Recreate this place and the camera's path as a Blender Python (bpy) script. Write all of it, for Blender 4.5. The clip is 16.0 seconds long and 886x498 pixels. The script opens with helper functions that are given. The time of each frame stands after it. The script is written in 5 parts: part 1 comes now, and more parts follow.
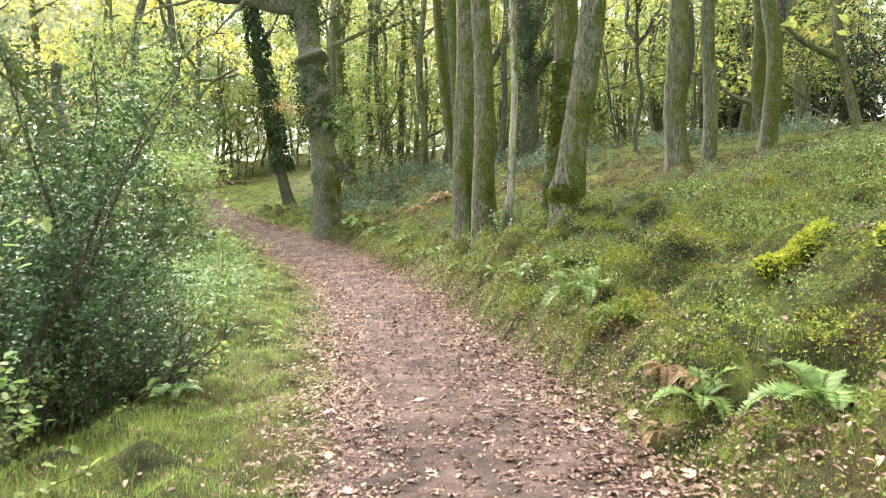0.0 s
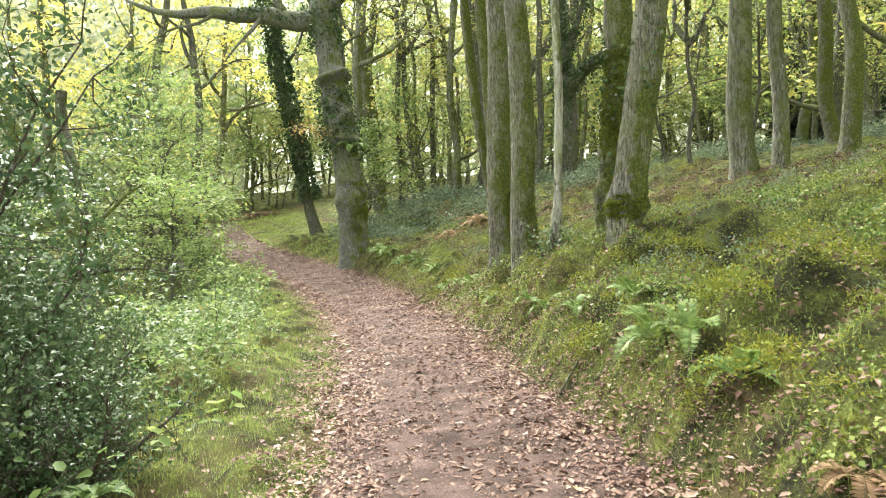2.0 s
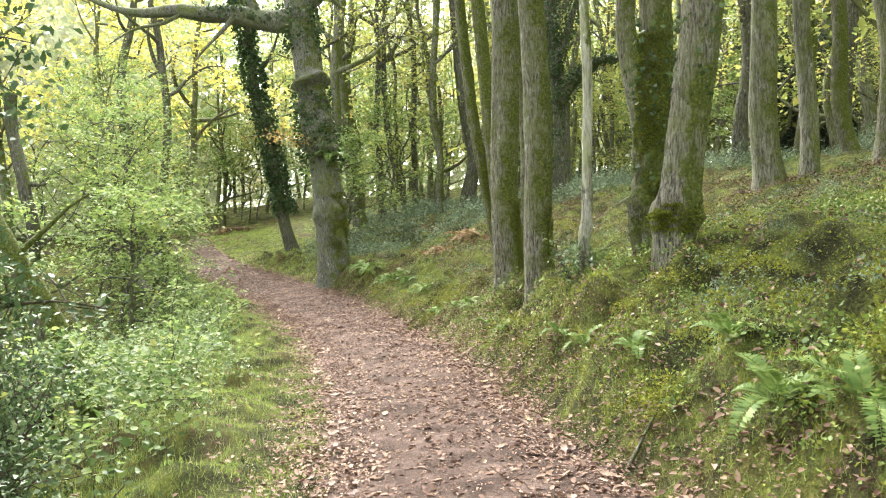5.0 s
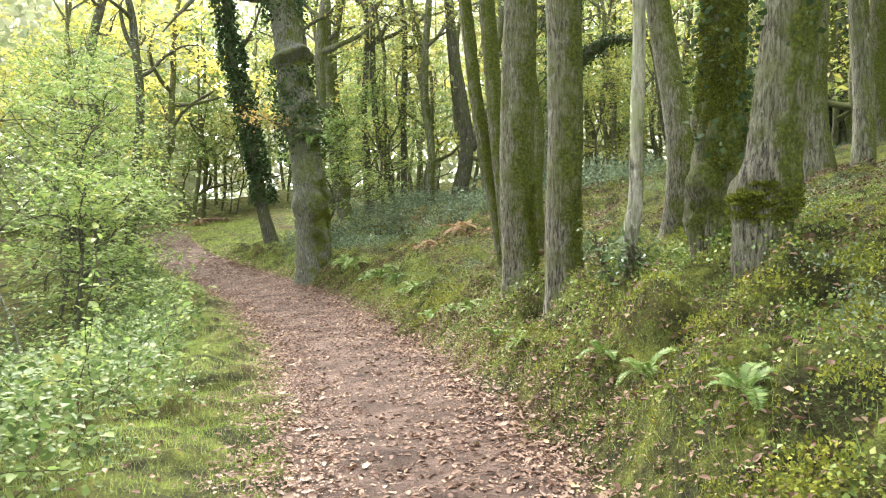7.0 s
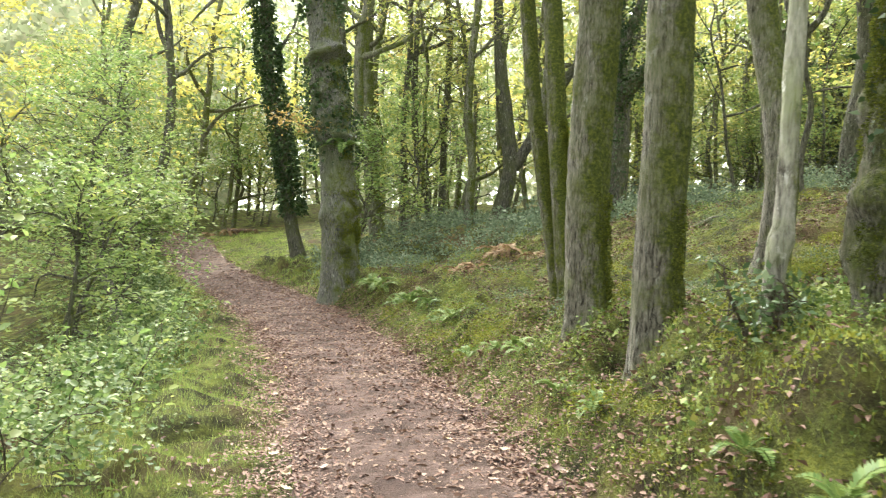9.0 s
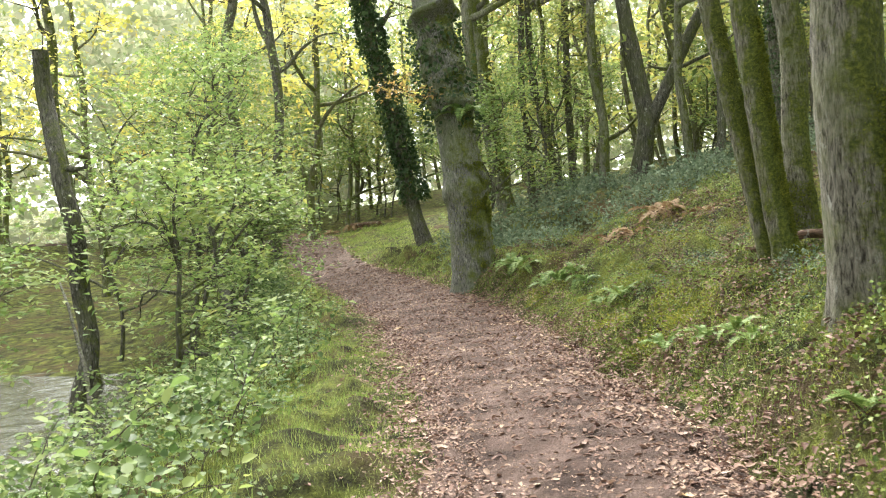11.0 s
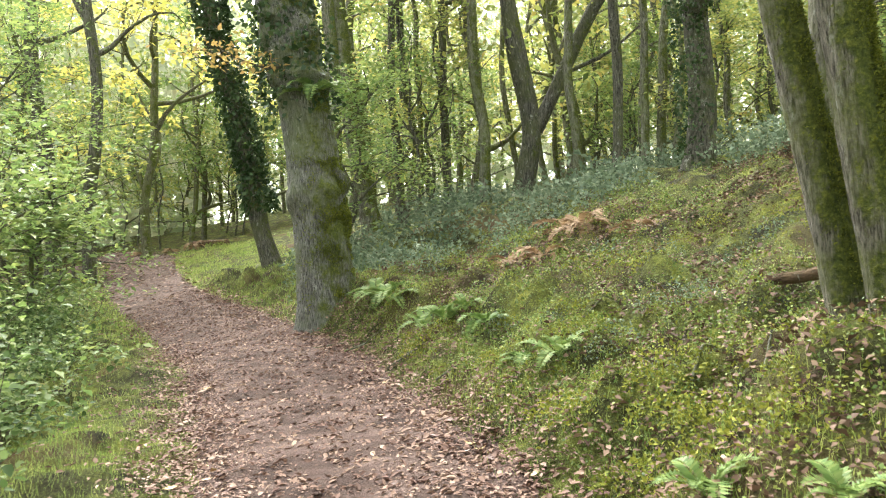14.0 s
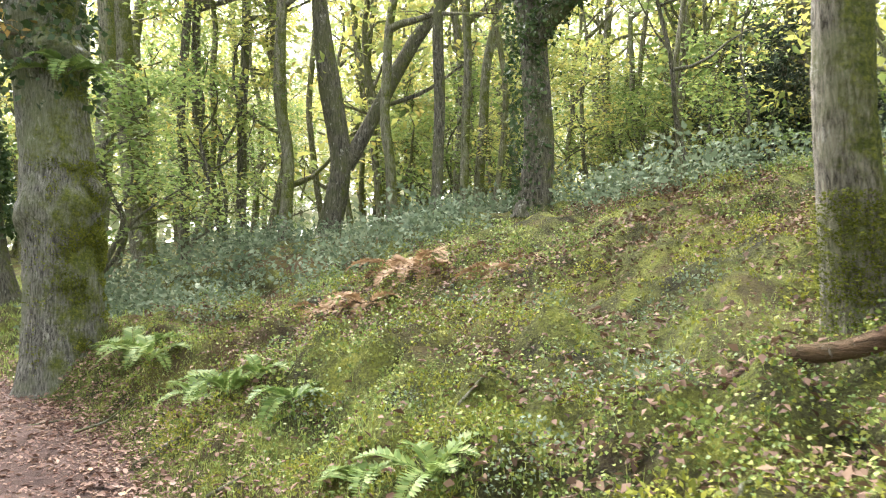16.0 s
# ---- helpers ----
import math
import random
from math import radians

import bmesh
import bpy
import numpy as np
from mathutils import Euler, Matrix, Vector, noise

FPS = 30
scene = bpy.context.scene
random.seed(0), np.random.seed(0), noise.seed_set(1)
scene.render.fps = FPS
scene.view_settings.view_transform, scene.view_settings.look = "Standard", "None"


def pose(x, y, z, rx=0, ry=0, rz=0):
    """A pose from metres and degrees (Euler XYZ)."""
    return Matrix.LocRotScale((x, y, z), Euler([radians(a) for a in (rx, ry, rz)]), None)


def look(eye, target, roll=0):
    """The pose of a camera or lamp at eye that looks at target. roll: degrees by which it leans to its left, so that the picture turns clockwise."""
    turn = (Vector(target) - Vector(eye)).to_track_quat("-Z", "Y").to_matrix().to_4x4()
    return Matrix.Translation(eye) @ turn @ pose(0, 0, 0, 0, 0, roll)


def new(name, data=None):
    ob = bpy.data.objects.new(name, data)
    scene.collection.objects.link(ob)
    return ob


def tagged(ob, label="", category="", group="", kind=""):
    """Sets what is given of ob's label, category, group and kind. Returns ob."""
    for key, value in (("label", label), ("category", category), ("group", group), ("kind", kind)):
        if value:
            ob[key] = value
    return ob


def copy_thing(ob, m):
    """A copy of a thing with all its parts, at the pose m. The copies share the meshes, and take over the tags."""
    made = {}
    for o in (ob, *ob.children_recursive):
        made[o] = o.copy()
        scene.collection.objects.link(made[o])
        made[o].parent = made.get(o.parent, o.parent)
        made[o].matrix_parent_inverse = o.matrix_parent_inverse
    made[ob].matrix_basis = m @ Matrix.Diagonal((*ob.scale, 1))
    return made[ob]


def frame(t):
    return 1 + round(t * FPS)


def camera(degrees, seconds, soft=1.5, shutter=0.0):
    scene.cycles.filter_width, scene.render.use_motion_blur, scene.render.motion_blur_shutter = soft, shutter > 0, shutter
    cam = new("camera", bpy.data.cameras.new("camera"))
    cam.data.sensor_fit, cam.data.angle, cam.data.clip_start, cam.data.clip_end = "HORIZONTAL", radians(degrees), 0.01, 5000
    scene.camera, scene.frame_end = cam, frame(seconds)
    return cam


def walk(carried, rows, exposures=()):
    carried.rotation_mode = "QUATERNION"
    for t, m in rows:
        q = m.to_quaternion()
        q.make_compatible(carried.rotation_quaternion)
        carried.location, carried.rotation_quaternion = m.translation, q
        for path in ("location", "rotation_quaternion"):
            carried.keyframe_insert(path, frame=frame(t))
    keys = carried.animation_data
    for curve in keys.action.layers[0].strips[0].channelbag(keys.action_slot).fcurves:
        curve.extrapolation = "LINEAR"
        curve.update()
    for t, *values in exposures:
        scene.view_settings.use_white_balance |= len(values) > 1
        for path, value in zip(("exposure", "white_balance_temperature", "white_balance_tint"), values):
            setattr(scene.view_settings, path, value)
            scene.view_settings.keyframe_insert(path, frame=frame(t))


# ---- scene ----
cam = camera(56.5, 16.0, soft=1.1, shutter=0.2)
EXPOSURE = 2.78
PATH = [
    (0, (2.401, 1.295, 1.351), (2.182, 3.279, 1.226), -0.2),
    (0.5, (2.465, 1.87, 1.294), (2.232, 3.856, 1.247), -0.8),
    (1, (2.417, 2.299, 1.251), (2.124, 4.277, 1.203), -1.3),
    (1.5, (2.369, 2.814, 1.226), (2.071, 4.79, 1.168), -1.9),
    (2, (2.225, 3.259, 1.249), (1.916, 5.235, 1.193), -1.9),
    (2.5, (2.066, 3.739, 1.26), (1.767, 5.716, 1.205), -2.2),
    (3, (1.968, 4.112, 1.255), (1.675, 6.09, 1.2), -2.1),
    (3.5, (1.922, 4.273, 1.29), (1.636, 6.252, 1.248), -2.0),
    (4, (1.852, 4.409, 1.295), (1.586, 6.391, 1.272), -1.6),
    (4.2, (1.816, 4.455, 1.292), (1.56, 6.438, 1.277), -1.4),
    (6.3, (1.451, 5.971, 1.241), (1.213, 7.956, 1.206), -2.8),
    (6.5, (1.414, 6.184, 1.242), (1.179, 8.17, 1.208), -2.5),
    (7, (1.318, 6.719, 1.214), (1.103, 8.707, 1.182), -1.1),
    (7.5, (1.286, 7.189, 1.192), (1.121, 9.182, 1.156), -0.4),
    (8, (1.179, 7.642, 1.193), (1.016, 9.635, 1.175), 1.7),
    (8.5, (1.091, 8.097, 1.206), (0.93, 10.091, 1.21), 2.0),
    (9, (0.99, 8.517, 1.192), (0.695, 10.496, 1.215), 1.8),
    (9.5, (0.795, 8.989, 1.146), (0.414, 10.953, 1.168), 1.1),
    (10, (0.648, 9.498, 1.116), (0.234, 11.455, 1.102), -0.4),
    (10.2, (0.567, 9.705, 1.118), (0.063, 11.641, 1.091), -1.6),
    (12.3, (-0.068, 12.131, 1.122), (-0.687, 14.033, 1.119), -5.2),
    (12.5, (-0.146, 12.346, 1.145), (-0.768, 14.247, 1.143), -4.9),
    (13, (-0.298, 12.998, 1.099), (-0.718, 14.953, 1.077), -4.4),
    (13.5, (-0.397, 13.691, 1.085), (-0.678, 15.671, 1.058), -3.7),
    (14, (-0.526, 14.337, 1.071), (-0.797, 16.318, 1.09), -3.4),
    (14.5, (-0.518, 14.976, 1.054), (-0.598, 16.974, 1.086), -3.2),
    (15, (-0.589, 15.563, 1.059), (-0.493, 17.556, 1.196), -3.0),
    (15.5, (-0.69, 16.102, 1.041), (-0.53, 18.091, 1.177), -2.9),
    (16, (-0.854, 16.769, 1.033), (-0.624, 18.752, 1.16), -1.0),
]
walk(cam, [(t, look(eye, target, roll)) for t, eye, target, roll in PATH], exposures=[(0.0, EXPOSURE, 6450, 9.5), (3.0, EXPOSURE, 6500, 8.5), (8.5, EXPOSURE, 6500, 9), (9.5, EXPOSURE - 0.24, 6450, 9), (12.5, EXPOSURE - 0.24, 6450, 10), (13.5, EXPOSURE, 6400, 10), (15.0, EXPOSURE + 0.12, 6350, 14), (16.0, EXPOSURE + 0.3, 6350, 18)])

# ---- light: an overcast autumn sky ----
world = bpy.data.worlds.new("overcast_sky")
scene.world = world
world.use_nodes = True
wn, wl = world.node_tree.nodes, world.node_tree.links
sky = wn.new("ShaderNodeTexSky")
sky.sky_type, sky.sun_disc = "NISHITA", False
sky.sun_elevation, sky.sun_rotation = radians(48), radians(-25)
sky.air_density, sky.dust_density, sky.ozone_density = 1.0, 3.0, 1.0
grey = wn.new("ShaderNodeHueSaturation")
grey.inputs["Saturation"].default_value = 0.12
wl.new(sky.outputs["Color"], grey.inputs["Color"])
wl.new(grey.outputs["Color"], wn["Background"].inputs["Color"])
wn["Background"].inputs["Strength"].default_value = 0.15
sun_data = bpy.data.lights.new("sun", "SUN")
sun_data.energy, sun_data.angle, sun_data.color = 1.5, radians(40), (1.0, 0.96, 0.88)
sun = new("sun", sun_data)
sun.matrix_world = look((-14, 30, 40), (0, 0, 0))


# ---- materials ----
def nodes_of(name):
    m = bpy.data.materials.new(name)
    m.use_nodes = True
    return m, m.node_tree.nodes, m.node_tree.links


def ramp_node(n, stops):
    r = n.new("ShaderNodeValToRGB")
    e = r.color_ramp.elements
    while len(e) < len(stops):
        e.new(0.5)
    for k, (p, c) in enumerate(stops):
        e[k].position, e[k].color = p, (*c, 1)
    return r


def noise_node(n, l, vec, scale, detail=4, rough=0.6, distort=0.0):
    t = n.new("ShaderNodeTexNoise")
    t.inputs["Scale"].default_value, t.inputs["Detail"].default_value = scale, detail
    t.inputs["Roughness"].default_value, t.inputs["Distortion"].default_value = rough, distort
    l.new(vec, t.inputs["Vector"])
    return t


def math_node(n, l, op, a, b=None, clamp=False):
    m = n.new("ShaderNodeMath")
    m.operation, m.use_clamp = op, clamp
    for i, v in enumerate((a, b)):
        if v is None:
            continue
        if isinstance(v, (int, float)):
            m.inputs[i].default_value = v
        else:
            l.new(v, m.inputs[i])
    return m.outputs[0]


def mix_node(n, l, f, a, b):
    m = n.new("ShaderNodeMix")
    m.data_type = "RGBA"
    for sock, v in ((m.inputs["Factor"], f), (m.inputs["A"], a), (m.inputs["B"], b)):
        if isinstance(v, tuple):
            sock.default_value = (*v, 1)
        elif isinstance(v, (int, float)):
            sock.default_value = v
        else:
            l.new(v, sock)
    return m.outputs["Result"]


def leaf_material(name, stops, glow=0.4, rough=0.5, patch=0.8):
    """Thin leaves: each leaf takes its own tone, drifting from patch to patch, and lets some light through."""
    m, n, l = nodes_of(name)
    geo = n.new("ShaderNodeNewGeometry")
    drift = noise_node(n, l, geo.outputs["Position"], patch, 2)
    tone = math_node(n, l, "ADD", math_node(n, l, "MULTIPLY", geo.outputs["Random Per Island"], 0.62),
                     math_node(n, l, "MULTIPLY", math_node(n, l, "SUBTRACT", drift.outputs["Fac"], 0.26), 0.8), True)
    r = ramp_node(n, stops)
    l.new(tone, r.inputs["Fac"])
    b = n["Principled BSDF"]
    l.new(r.outputs["Color"], b.inputs["Base Color"])
    b.inputs["Roughness"].default_value = rough
    b.inputs["Specular IOR Level"].default_value = 0.18
    if glow > 0:
        tr = n.new("ShaderNodeBsdfTranslucent")
        l.new(r.outputs["Color"], tr.inputs["Color"])
        mx = n.new("ShaderNodeMixShader")
        mx.inputs["Fac"].default_value = glow
        l.new(b.outputs["BSDF"], mx.inputs[1])
        l.new(tr.outputs["BSDF"], mx.inputs[2])
        l.new(mx.outputs["Shader"], n["Material Output"].inputs["Surface"])
    return m


def bark_material(name, dark, light, moss=0.5, moss_side=(0.8, -0.3, 0.25), grain=52.0, lichen_tone=(0.42, 0.43, 0.37), grow=(1, 1, 0.17)):
    """Bark with upright furrows, pale lichen, and moss that keeps to the damp side."""
    m, n, l = nodes_of(name)
    geo, tex = n.new("ShaderNodeNewGeometry"), n.new("ShaderNodeTexCoord")
    stretch = n.new("ShaderNodeMapping")
    stretch.inputs["Scale"].default_value = grow
    l.new(tex.outputs["Object"], stretch.inputs["Vector"])
    furrow = noise_node(n, l, stretch.outputs["Vector"], grain, 8, 0.75, 0.4)
    blotch = noise_node(n, l, tex.outputs["Object"], 3.6, 7, 0.72)
    film = noise_node(n, l, tex.outputs["Object"], 1.7, 5, 0.65)
    streak = n.new("ShaderNodeMapping")
    streak.inputs["Scale"].default_value = (1, 1, 0.42)
    l.new(tex.outputs["Object"], streak.inputs["Vector"])
    lichen = noise_node(n, l, streak.outputs["Vector"], 15.0, 9, 0.76)
    r = ramp_node(n, [(0.4, dark), (0.5, tuple(0.42 * a + 0.5 * b for a, b in zip(dark, light))), (0.62, light)])
    l.new(furrow.outputs["Fac"], r.inputs["Fac"])
    pale = ramp_node(n, [(0.57, (0, 0, 0)), (0.64, (1, 1, 1))])
    l.new(lichen.outputs["Fac"], pale.inputs["Fac"])
    algae = ramp_node(n, [(0.45, (0, 0, 0)), (0.62, (1, 1, 1))])
    l.new(film.outputs["Fac"], algae.inputs["Fac"])
    col = mix_node(n, l, math_node(n, l, "MULTIPLY", algae.outputs["Color"], 0.65), r.outputs["Color"], tuple(0.55 * (a + b) * k for a, b, k in zip(dark, light, (0.82, 0.98, 0.5))))
    col = mix_node(n, l, math_node(n, l, "MULTIPLY", pale.outputs["Color"], 0.65), col, lichen_tone)
    dot = n.new("ShaderNodeVectorMath")
    dot.operation = "DOT_PRODUCT"
    dot.inputs[1].default_value = moss_side
    l.new(geo.outputs["Normal"], dot.inputs[0])
    damp = math_node(n, l, "ADD", math_node(n, l, "MULTIPLY", dot.outputs["Value"], 0.2),
                     math_node(n, l, "ADD", blotch.outputs["Fac"], moss - 1.0))
    damp = math_node(n, l, "ADD", damp, math_node(n, l, "MULTIPLY", math_node(n, l, "SUBTRACT", lichen.outputs["Fac"], 0.25), 0.5))
    edge = math_node(n, l, "MULTIPLY", math_node(n, l, "SUBTRACT", damp, 0.24), 6.0, True)
    mossy = ramp_node(n, [(0.32, (0.03, 0.042, 0.01)), (0.52, (0.08, 0.1, 0.018)), (0.72, (0.19, 0.2, 0.03))])
    fine = noise_node(n, l, tex.outputs["Object"], 34.0, 5, 0.7)
    l.new(fine.outputs["Fac"], mossy.inputs["Fac"])
    col = mix_node(n, l, edge, col, mossy.outputs["Color"])
    b = n["Principled BSDF"]
    l.new(col, b.inputs["Base Color"])
    b.inputs["Roughness"].default_value = 0.9
    b.inputs["Specular IOR Level"].default_value = 0.2
    bump = n.new("ShaderNodeBump")
    bump.inputs["Strength"].default_value, bump.inputs["Distance"].default_value = 1.0, 0.035
    l.new(mix_node(n, l, edge, furrow.outputs["Fac"], fine.outputs["Fac"]), bump.inputs["Height"])
    l.new(bump.outputs["Normal"], b.inputs["Normal"])
    return m


def soil_material(name, stops, scale, fine_scale, bump_m, tint=None):
    m, n, l = nodes_of(name)
    geo = n.new("ShaderNodeNewGeometry")
    a = noise_node(n, l, geo.outputs["Position"], scale, 5, 0.62, 0.4)
    f = noise_node(n, l, geo.outputs["Position"], fine_scale, 6, 0.7)
    tone = math_node(n, l, "ADD", math_node(n, l, "MULTIPLY", a.outputs["Fac"], 0.6), math_node(n, l, "MULTIPLY", f.outputs["Fac"], 0.4))
    r = ramp_node(n, stops)
    l.new(tone, r.inputs["Fac"])
    col = r.outputs["Color"]
    if tint:
        p = noise_node(n, l, geo.outputs["Position"], 0.9, 4, 0.6)
        k = ramp_node(n, [(0.52, (0, 0, 0)), (0.66, (1, 1, 1))])
        l.new(p.outputs["Fac"], k.inputs["Fac"])
        col = mix_node(n, l, math_node(n, l, "MULTIPLY", k.outputs["Color"], 0.7), col, tint)
    b = n["Principled BSDF"]
    l.new(col, b.inputs["Base Color"])
    b.inputs["Roughness"].default_value = 0.95
    b.inputs["Specular IOR Level"].default_value = 0.15
    bump = n.new("ShaderNodeBump")
    bump.inputs["Strength"].default_value, bump.inputs["Distance"].default_value = 1.0, bump_m
    l.new(f.outputs["Fac"], bump.inputs["Height"])
    l.new(bump.outputs["Normal"], b.inputs["Normal"])
    return m


M_GROUND = soil_material("mossy_forest_floor", [(0.38, (0.02, 0.019, 0.009)), (0.47, (0.06, 0.064, 0.02)), (0.56, (0.13, 0.15, 0.032)), (0.65, (0.25, 0.27, 0.05))], 3.2, 64, 0.06, (0.105, 0.066, 0.036))
M_PATH = soil_material("trodden_earth", [(0.38, (0.042, 0.028, 0.022)), (0.5, (0.1, 0.068, 0.055)), (0.62, (0.19, 0.134, 0.11))], 3.0, 70, 0.03)
M_OAK = bark_material("oak_bark", (0.03, 0.027, 0.019), (0.29, 0.275, 0.215), 0.64)
M_OAK_DARK = bark_material("weathered_oak_bark", (0.03, 0.03, 0.025), (0.25, 0.25, 0.215), 0.56)
M_OAK_MOSS = bark_material("mossy_oak_bark", (0.03, 0.028, 0.018), (0.25, 0.235, 0.18), 0.74)
M_GREY = bark_material("grey_bark", (0.04, 0.039, 0.027), (0.25, 0.245, 0.185), 0.6, grain=32)
M_DARK = bark_material("dark_bark", (0.025, 0.024, 0.018), (0.155, 0.15, 0.115), 0.48, grain=32)
M_BIRCH = bark_material("birch_bark", (0.05, 0.046, 0.034), (0.5, 0.49, 0.4), 0.5, grain=9, lichen_tone=(0.68, 0.67, 0.6))
M_POLE = bark_material("greenish_pole_bark", (0.045, 0.043, 0.028), (0.22, 0.215, 0.145), 0.56, grain=30)
M_WOOD = bark_material("fallen_wood", (0.035, 0.022, 0.015), (0.2, 0.125, 0.085), 0.35, grow=(0.2, 0.4, 1))
M_MOSSLOG = bark_material("moss_coat", (0.06, 0.06, 0.02), (0.16, 0.17, 0.03), 1.0)
M_CROWN = leaf_material("autumn_oak_leaf", [(0, (0.108, 0.162, 0.0491)), (0.4, (0.238, 0.292, 0.0842)), (0.75, (0.41, 0.4, 0.105)), (1, (0.497, 0.324, 0.0983))], 0.6)
# autumn leaf with the brightness and haze of distance mixed into its colour
M_HAZED = leaf_material("hazed_far_leaf", [(0, (0.231, 0.284, 0.15)), (0.45, (0.399, 0.441, 0.273)), (0.8, (0.546, 0.546, 0.382)), (1, (0.651, 0.567, 0.3))], 0.6)
M_YELLOW = leaf_material("yellow_leaf", [(0, (0.3, 0.36, 0.0945)), (0.5, (0.52, 0.5, 0.121)), (1, (0.68, 0.54, 0.135))], 0.6)
M_LIME = leaf_material("hazel_leaf", [(0.0, (0.08, 0.145, 0.042)), (0.45, (0.18, 0.26, 0.075)), (0.8, (0.28, 0.345, 0.1)), (1.0, (0.42, 0.39, 0.1))], 0.5)
M_HOLLY = leaf_material("holly_leaf", [(0.0, (0.022, 0.05, 0.018)), (0.5, (0.065, 0.11, 0.042)), (0.85, (0.13, 0.185, 0.08)), (1.0, (0.24, 0.29, 0.15))], 0.2, 0.4)
M_THICKET = leaf_material("thicket_leaf", [(0.0, (0.02, 0.034, 0.022)), (0.6, (0.05, 0.075, 0.045)), (1.0, (0.13, 0.17, 0.11))], 0.1, 0.45)
M_SCRUB = leaf_material("evergreen_scrub_leaf", [(0.0, (0.055, 0.085, 0.05)), (0.5, (0.135, 0.185, 0.11)), (1.0, (0.27, 0.32, 0.21))], 0.25, 0.75, 0.6)
M_IVY = leaf_material("ivy_leaf", [(0.0, (0.02, 0.045, 0.018)), (0.6, (0.05, 0.085, 0.03)), (1.0, (0.11, 0.16, 0.055))], 0.2, 0.45)
M_BRAMBLE = leaf_material("bramble_leaf", [(0.0, (0.025, 0.05, 0.016)), (0.35, (0.085, 0.14, 0.04)), (0.65, (0.17, 0.235, 0.08)), (0.9, (0.28, 0.32, 0.13)), (1.0, (0.42, 0.38, 0.08))], 0.4, 0.5)
M_BILBERRY = leaf_material("bilberry_leaf", [(0, (0.039, 0.0718, 0.0195)), (0.35, (0.109, 0.168, 0.039)), (0.65, (0.211, 0.269, 0.0624)), (0.88, (0.26, 0.28, 0.07)), (1, (0.296, 0.156, 0.0624))], 0.2, 0.5, 0.9)
M_MOSS_COAT = leaf_material("trunk_moss", [(0.0, (0.04, 0.055, 0.012)), (0.5, (0.12, 0.145, 0.022)), (1.0, (0.28, 0.29, 0.04))], 0.25, 0.85, 3.0)
M_MOSS = leaf_material("moss_sprig", [(0, (0.074, 0.0925, 0.0163)), (0.5, (0.192, 0.215, 0.0296)), (1, (0.326, 0.318, 0.0481))], 0.2, 0.8, 1.3)
M_LOG_MOSS = leaf_material("bright_log_moss", [(0.0, (0.15, 0.18, 0.025)), (0.5, (0.36, 0.4, 0.045)), (1.0, (0.54, 0.54, 0.07))], 0.3, 0.8, 3.0)
M_GRASS = leaf_material("grass_blade", [(0, (0.085, 0.145, 0.034)), (0.45, (0.204, 0.281, 0.0638)), (0.8, (0.34, 0.391, 0.102)), (1, (0.468, 0.416, 0.187))], 0.45, 0.55)
M_FERN = leaf_material("fern_green", [(0.0, (0.06, 0.12, 0.03)), (0.5, (0.145, 0.225, 0.055)), (1.0, (0.27, 0.33, 0.1))], 0.35, 0.5)
M_BRACKEN = leaf_material("dead_bracken", [(0.0, (0.11, 0.068, 0.034)), (0.5, (0.22, 0.14, 0.07)), (1.0, (0.35, 0.25, 0.14))], 0.3, 0.7)
M_LITTER = leaf_material("fallen_leaf", [(0.0, (0.06, 0.032, 0.022)), (0.3, (0.135, 0.077, 0.055)), (0.6, (0.235, 0.15, 0.108)), (0.88, (0.37, 0.265, 0.19)), (1.0, (0.6, 0.46, 0.31))], 0.12, 0.65, 1.5)
M_DEAD_LEAF = leaf_material("slope_leaf_litter", [(0.0, (0.045, 0.026, 0.016)), (0.4, (0.1, 0.062, 0.038)), (0.8, (0.2, 0.135, 0.085)), (1.0, (0.36, 0.26, 0.16))], 0.1, 0.7, 1.5)
M_TWIG = bark_material("twig_bark", (0.035, 0.028, 0.02), (0.14, 0.115, 0.085), 0.3)
M_SOIL = soil_material("dark_soil", [(0.3, (0.015, 0.011, 0.008)), (0.7, (0.05, 0.037, 0.026))], 6, 40, 0.03)

M_WATER, wtn, wtl = nodes_of("stream_water")
wb = wtn["Principled BSDF"]
wb.inputs["Base Color"].default_value = (0.05, 0.05, 0.04, 1)
wb.inputs["Roughness"].default_value = 0.08
wgeo = wtn.new("ShaderNodeNewGeometry")
wave = noise_node(wtn, wtl, wgeo.outputs["Position"], 1.7, 4, 0.55, 0.6)
wbump = wtn.new("ShaderNodeBump")
wbump.inputs["Strength"].default_value, wbump.inputs["Distance"].default_value = 1.0, 0.09
wtl.new(wave.outputs["Fac"], wbump.inputs["Height"])
wtl.new(wbump.outputs["Normal"], wb.inputs["Normal"])


# ---- the lie of the land ----
PATH_Y = [-12, 0, 5.4, 8.8, 12.8, 16.2, 20, 24.5, 28, 32, 38, 44, 48, 51, 54, 57, 60]
PATH_RIGHT = [6.4, 4.3, 3.15, 2.3, 1.15, 0.2, -1.25, -3.1, -5.6, -8.6, -12, -14.8, -17.4, -21.0, -28, -42, -70]
SLOPE_Y = [-12, 0, 5.4, 8.8, 12.8, 16.2, 20, 24.5, 28, 32, 38, 48, 60, 90]
SLOPE_RIGHT = [6.4, 4.3, 3.15, 2.3, 1.15, 0.2, -1.25, -3.1, -5.6, -8.6, -12, -16.6, -22, -36]
SLOPE_LEFT = [4.4, 2.2, 1.3, 0.5, -0.45, -1.65, -3.2, -5.4, -7.9, -10.7, -14.5, -18.3, -24, -38.5]
